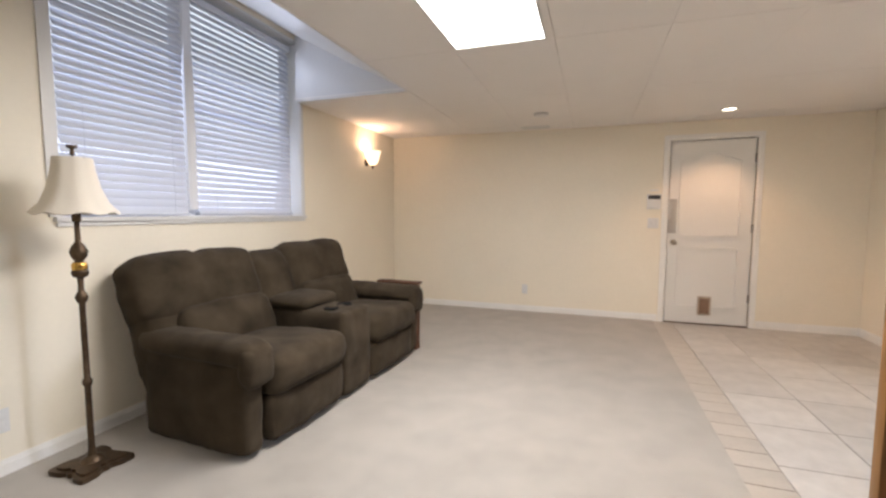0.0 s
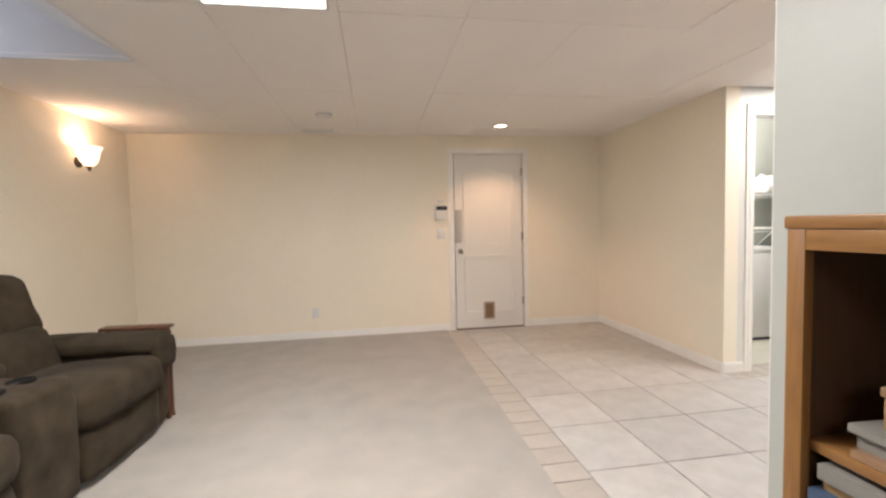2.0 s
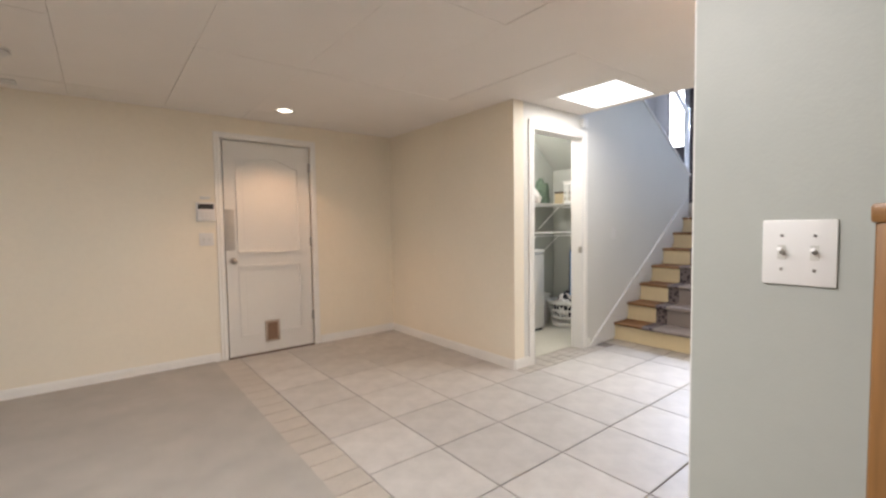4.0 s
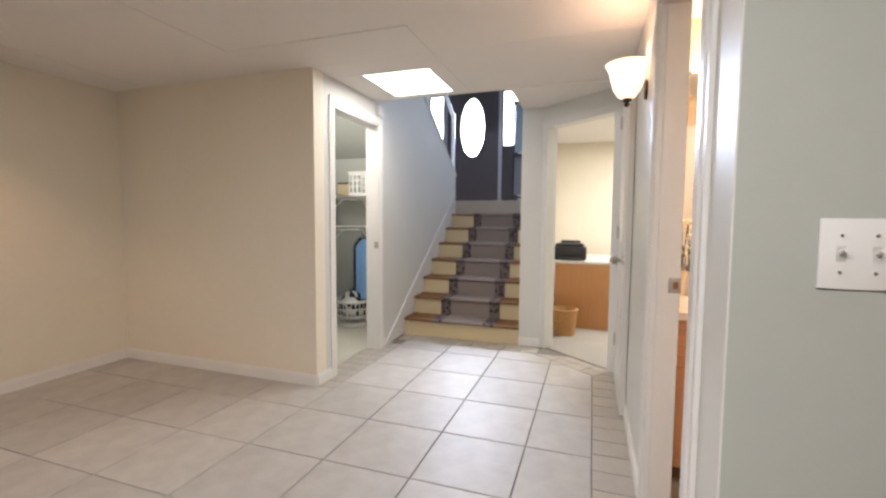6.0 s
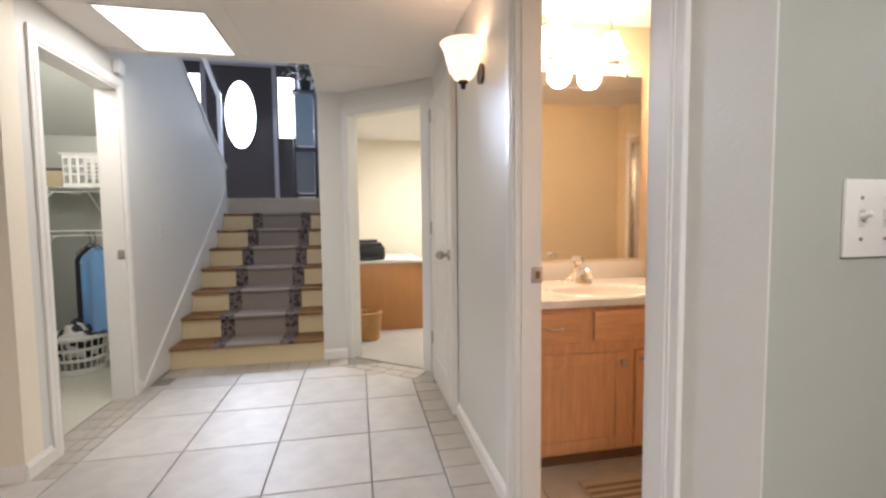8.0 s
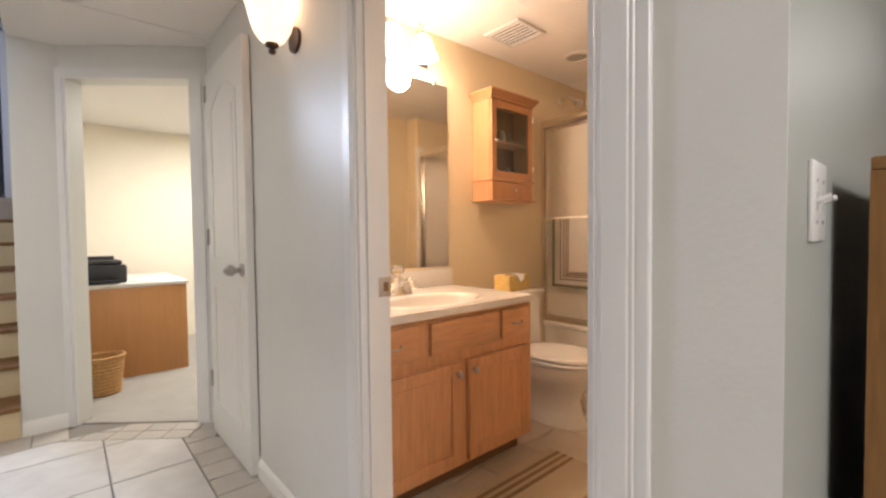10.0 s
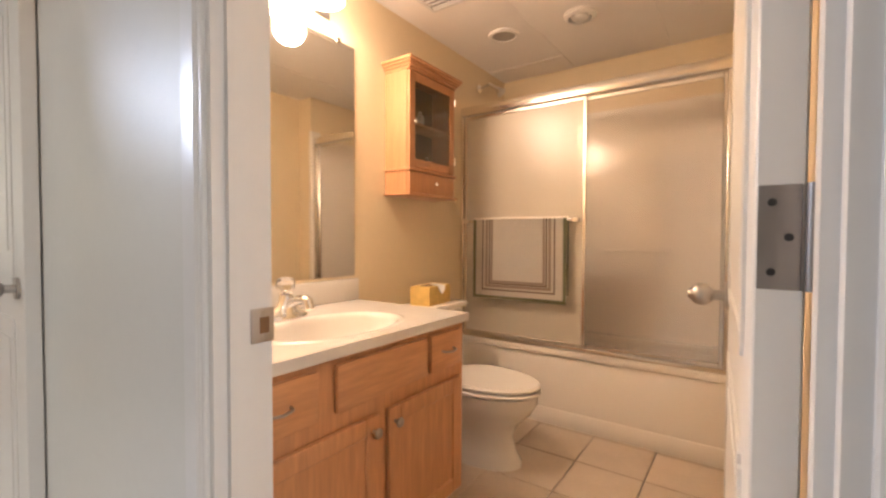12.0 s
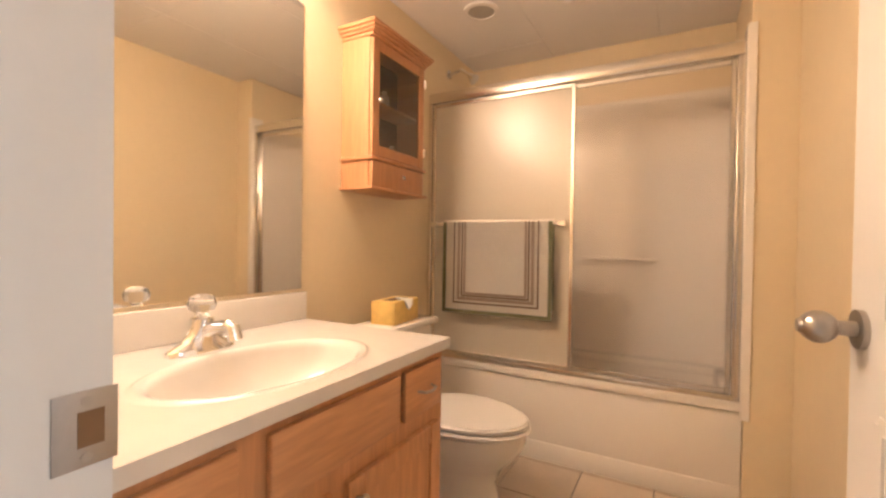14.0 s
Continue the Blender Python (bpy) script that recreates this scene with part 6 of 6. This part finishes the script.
part("arm", bm, CHROME, t)
part("head", rod(bmesh.new(), (-0.13, 0, -0.025), (-0.165, 0, -0.06), 0.014, 16, 0.034), CHROME, t)
# flowers on the counter
fv = thing("flower_vase", pose(4.19, 3.455, CT + 0.0005), "cream flowers in a small vase on the vanity", "flowers")
part("vase", lathe(bmesh.new(), [(0.0, 0.0), (0.03, 0.0), (0.042, 0.05), (0.028, 0.11), (0.034, 0.13), (0.028, 0.13), (0.02, 0.11), (0.0, 0.1)], 20), CULT, fv)
bm = bmesh.new()
rf = random.Random(5)
heads = []
for k in range(9):
    a, r, z = rf.uniform(0, 6.28), rf.uniform(0.01, 0.065), rf.uniform(0.20, 0.40)
    heads.append((r * math.cos(a), r * math.sin(a), z))
    rod(bm, (0, 0, 0.11), heads[-1], 0.002, 5)
part("stems", bm, LEAF, fv)
PETAL = material("cream_petal", (0.78, 0.70, 0.55), 0.7)
for h in heads:
    bm = bmesh.new()
    for k in range(14):
        a, e = rf.uniform(0, 6.28), rf.uniform(-0.3, 1.4)
        d = Vector((math.cos(a) * math.cos(e), math.sin(a) * math.cos(e), math.sin(e)))
        ball(bm, Vector(h) + d * 0.016, 0.011, 6, (1, 1, 0.6))
    part("blossom", bm, PETAL, fv, "cream blossom")
# bath mat
ru = thing("bath_mat", pose(3.36, 2.95, 0.0045), "tan striped bath mat on the tiles", "bath mat")
part("mat", B((-0.25, 0.25, -0.42, 0.42, 0, 0.012), bevel=0.004), material("tan_mat", (0.50, 0.40, 0.28), 0.95, grain=0.15, scale=300, bump=0.6), ru)
for x in (-0.19, -0.15, -0.11, 0.11, 0.15, 0.19):
    part("stripe", B((x - 0.009, x + 0.009, -0.415, 0.415, 0.0115, 0.0135)), STR, ru, "brown stripe")

# ---- floor tiles ----
def clip(poly, p, n):
    """Keep the side of the line through p towards which n points."""
    out = []
    for i, a in enumerate(poly):
        b = poly[(i + 1) % len(poly)]
        da, db = (a[0] - p[0]) * n[0] + (a[1] - p[1]) * n[1], (b[0] - p[0]) * n[0] + (b[1] - p[1]) * n[1]
        if da >= 0:
            out.append(a)
        if (da >= 0) != (db >= 0):
            k = da / (da - db)
            out.append((a[0] + (b[0] - a[0]) * k, a[1] + (b[1] - a[1]) * k))
    return out


def tile(poly, parent, mat, top=0.004, name="tile"):
    if len(poly) < 3:
        return
    area = abs(sum(a[0] * b[1] - b[0] * a[1] for a, b in zip(poly, poly[1:] + poly[:1]))) / 2
    if area < 0.0006:
        return
    cx, cy = sum(p[0] for p in poly) / len(poly), sum(p[1] for p in poly) / len(poly)
    bm = bmesh.new()
    e = 0.0025
    low = [bm.verts.new((x - cx, y - cy, -0.004)) for x, y in poly]
    mid = [bm.verts.new((x - cx, y - cy, top - 0.0015)) for x, y in poly]
    up = [bm.verts.new((x - cx - math.copysign(e, x - cx), y - cy - math.copysign(e, y - cy), top)) for x, y in poly]
    m = len(poly)
    for a, b in ((low, mid), (mid, up)):
        for i in range(m):
            bm.faces.new((a[i], a[(i + 1) % m], b[(i + 1) % m], b[i]))
    bm.faces.new(up)
    bmesh.ops.recalc_face_normals(bm, faces=bm.faces[:])
    ob = new(name, mesh(name, bm, mat))
    ob.parent = parent
    ob.location = (cx, cy, 0)
    return ob


G = 0.0035
floor_bed = bpy.data.objects["floor_bed"]
dn = Vector((-od.y, od.x))
if dn.x > 0:
    dn = -dn
DL = OA + dn * 0.21
xs = [2.44, 2.87, 3.34, 3.81, 4.28, 4.75, 5.22, 5.47]
ys = [3.925, 4.26, 4.73, 5.20, 5.67, 6.14, 6.61, 7.08, 7.55, N - 0.002]
for a, b in zip(xs, xs[1:]):
    for c, d in zip(ys, ys[1:]):
        if c >= 5.66 and a >= E - 0.01:
            continue
        p = [(a + G, c + G), (b - G, c + G), (b - G, d - G), (a + G, d - G)]
        if c >= 5.66:
            p = clip(p, (E - 0.001, 0), (-1, 0))
        p = clip(p, (DL.x, DL.y), (dn.x, dn.y))
        tile(p, floor_bed, TILE)
bt = 0.157
y = HS + 0.0
while y < N - 0.02:          # strip beside the carpet
    y2 = min(y + bt, N - 0.002)
    tile([(2.237, y + G), (2.44 - G, y + G), (2.44 - G, y2 - G), (2.237, y2 - G)], floor_bed, BORDER, 0.0045, "border_tile")
    y = y2
x = 2.44
while x < 5.02:              # strip along the hall wall
    q = [(x + G, HS + 0.002), (x + bt - G, HS + 0.002), (x + bt - G, 3.925 - G), (x + G, 3.925 - G)]
    tile(clip(q, (DL.x, DL.y), (dn.x, dn.y)), floor_bed, BORDER, 0.0045, "border_tile")
    x += bt
x = CX0 - 0.24
while x < 5.24:              # strips at the closet door
    for c, d in ((5.67, 5.735), (5.735, 5.80), (5.80, 5.915)):
        a, b = max(x, E + 0.0) + G, x + 0.13 - G
        if c >= 5.79:
            a, b = max(a, CX0 + 0.018), min(b, CX1 - 0.018)
        if b - a > 0.02:
            tile([(a, c + G * 0.7), (b, c + G * 0.7), (b, d - G * 0.7), (a, d - G * 0.7)], floor_bed, BORDER, 0.0045, "border_tile")
    x += 0.13
y = 4.40
while y < CF - 0.02:         # strip at the foot of the stairs
    y2 = min(y + bt, CF - 0.016)
    q = [(5.47 + G, y + G), (NOSE + 0.022, y + G), (NOSE + 0.022, y2 - G), (5.47 + G, y2 - G)]
    tile(clip(q, (OA.x, OA.y), (dn.x, dn.y)), floor_bed, BORDER, 0.0045, "border_tile")
    y = y2
for row in range(2):         # two rows along the angled doorway
    w0, w1 = row * 0.105 + G, (row + 1) * 0.105 - G
    s = -0.25
    while s < 0.95:
        q = [OA + od * (s + G) + dn * w0, OA + od * (s + 0.15 - G) + dn * w0, OA + od * (s + 0.15 - G) + dn * w1, OA + od * (s + G) + dn * w1]
        q = [(v.x, v.y) for v in q]
        q = clip(clip(clip(q, (5.47 - G, 0), (-1, 0)), (0, HS + 0.003), (0, 1)), (0, 4.60), (0, -1))
        tile(q, floor_bed, BORDER, 0.0045, "border_tile")
        s += 0.15
floor_bath = bpy.data.objects["floor_bath"]
BT = 0.317
BTILE = material("tan_bath_tile", (0.56, 0.46, 0.36), 0.3, grain=0.03, scale=40, patch=0.06, patch_scale=6, bump=0.02, bump_scale=10, object_random=0.05)
x = 3.415 - 3 * BT
while x < BE:
    y = 1.638 - BT
    while y < HS:
        a, b, c, d = max(x, BW) + 0.003, min(x + BT, BE) - 0.003, max(y, TY - 0.03) + 0.003, min(y + BT, HS - 0.098) - 0.003
        if b - a > 0.02 and d - c > 0.02:
            tile([(a, c), (b, c), (b, d), (a, d)], floor_bath, BTILE)
        y += BT
    x += BT
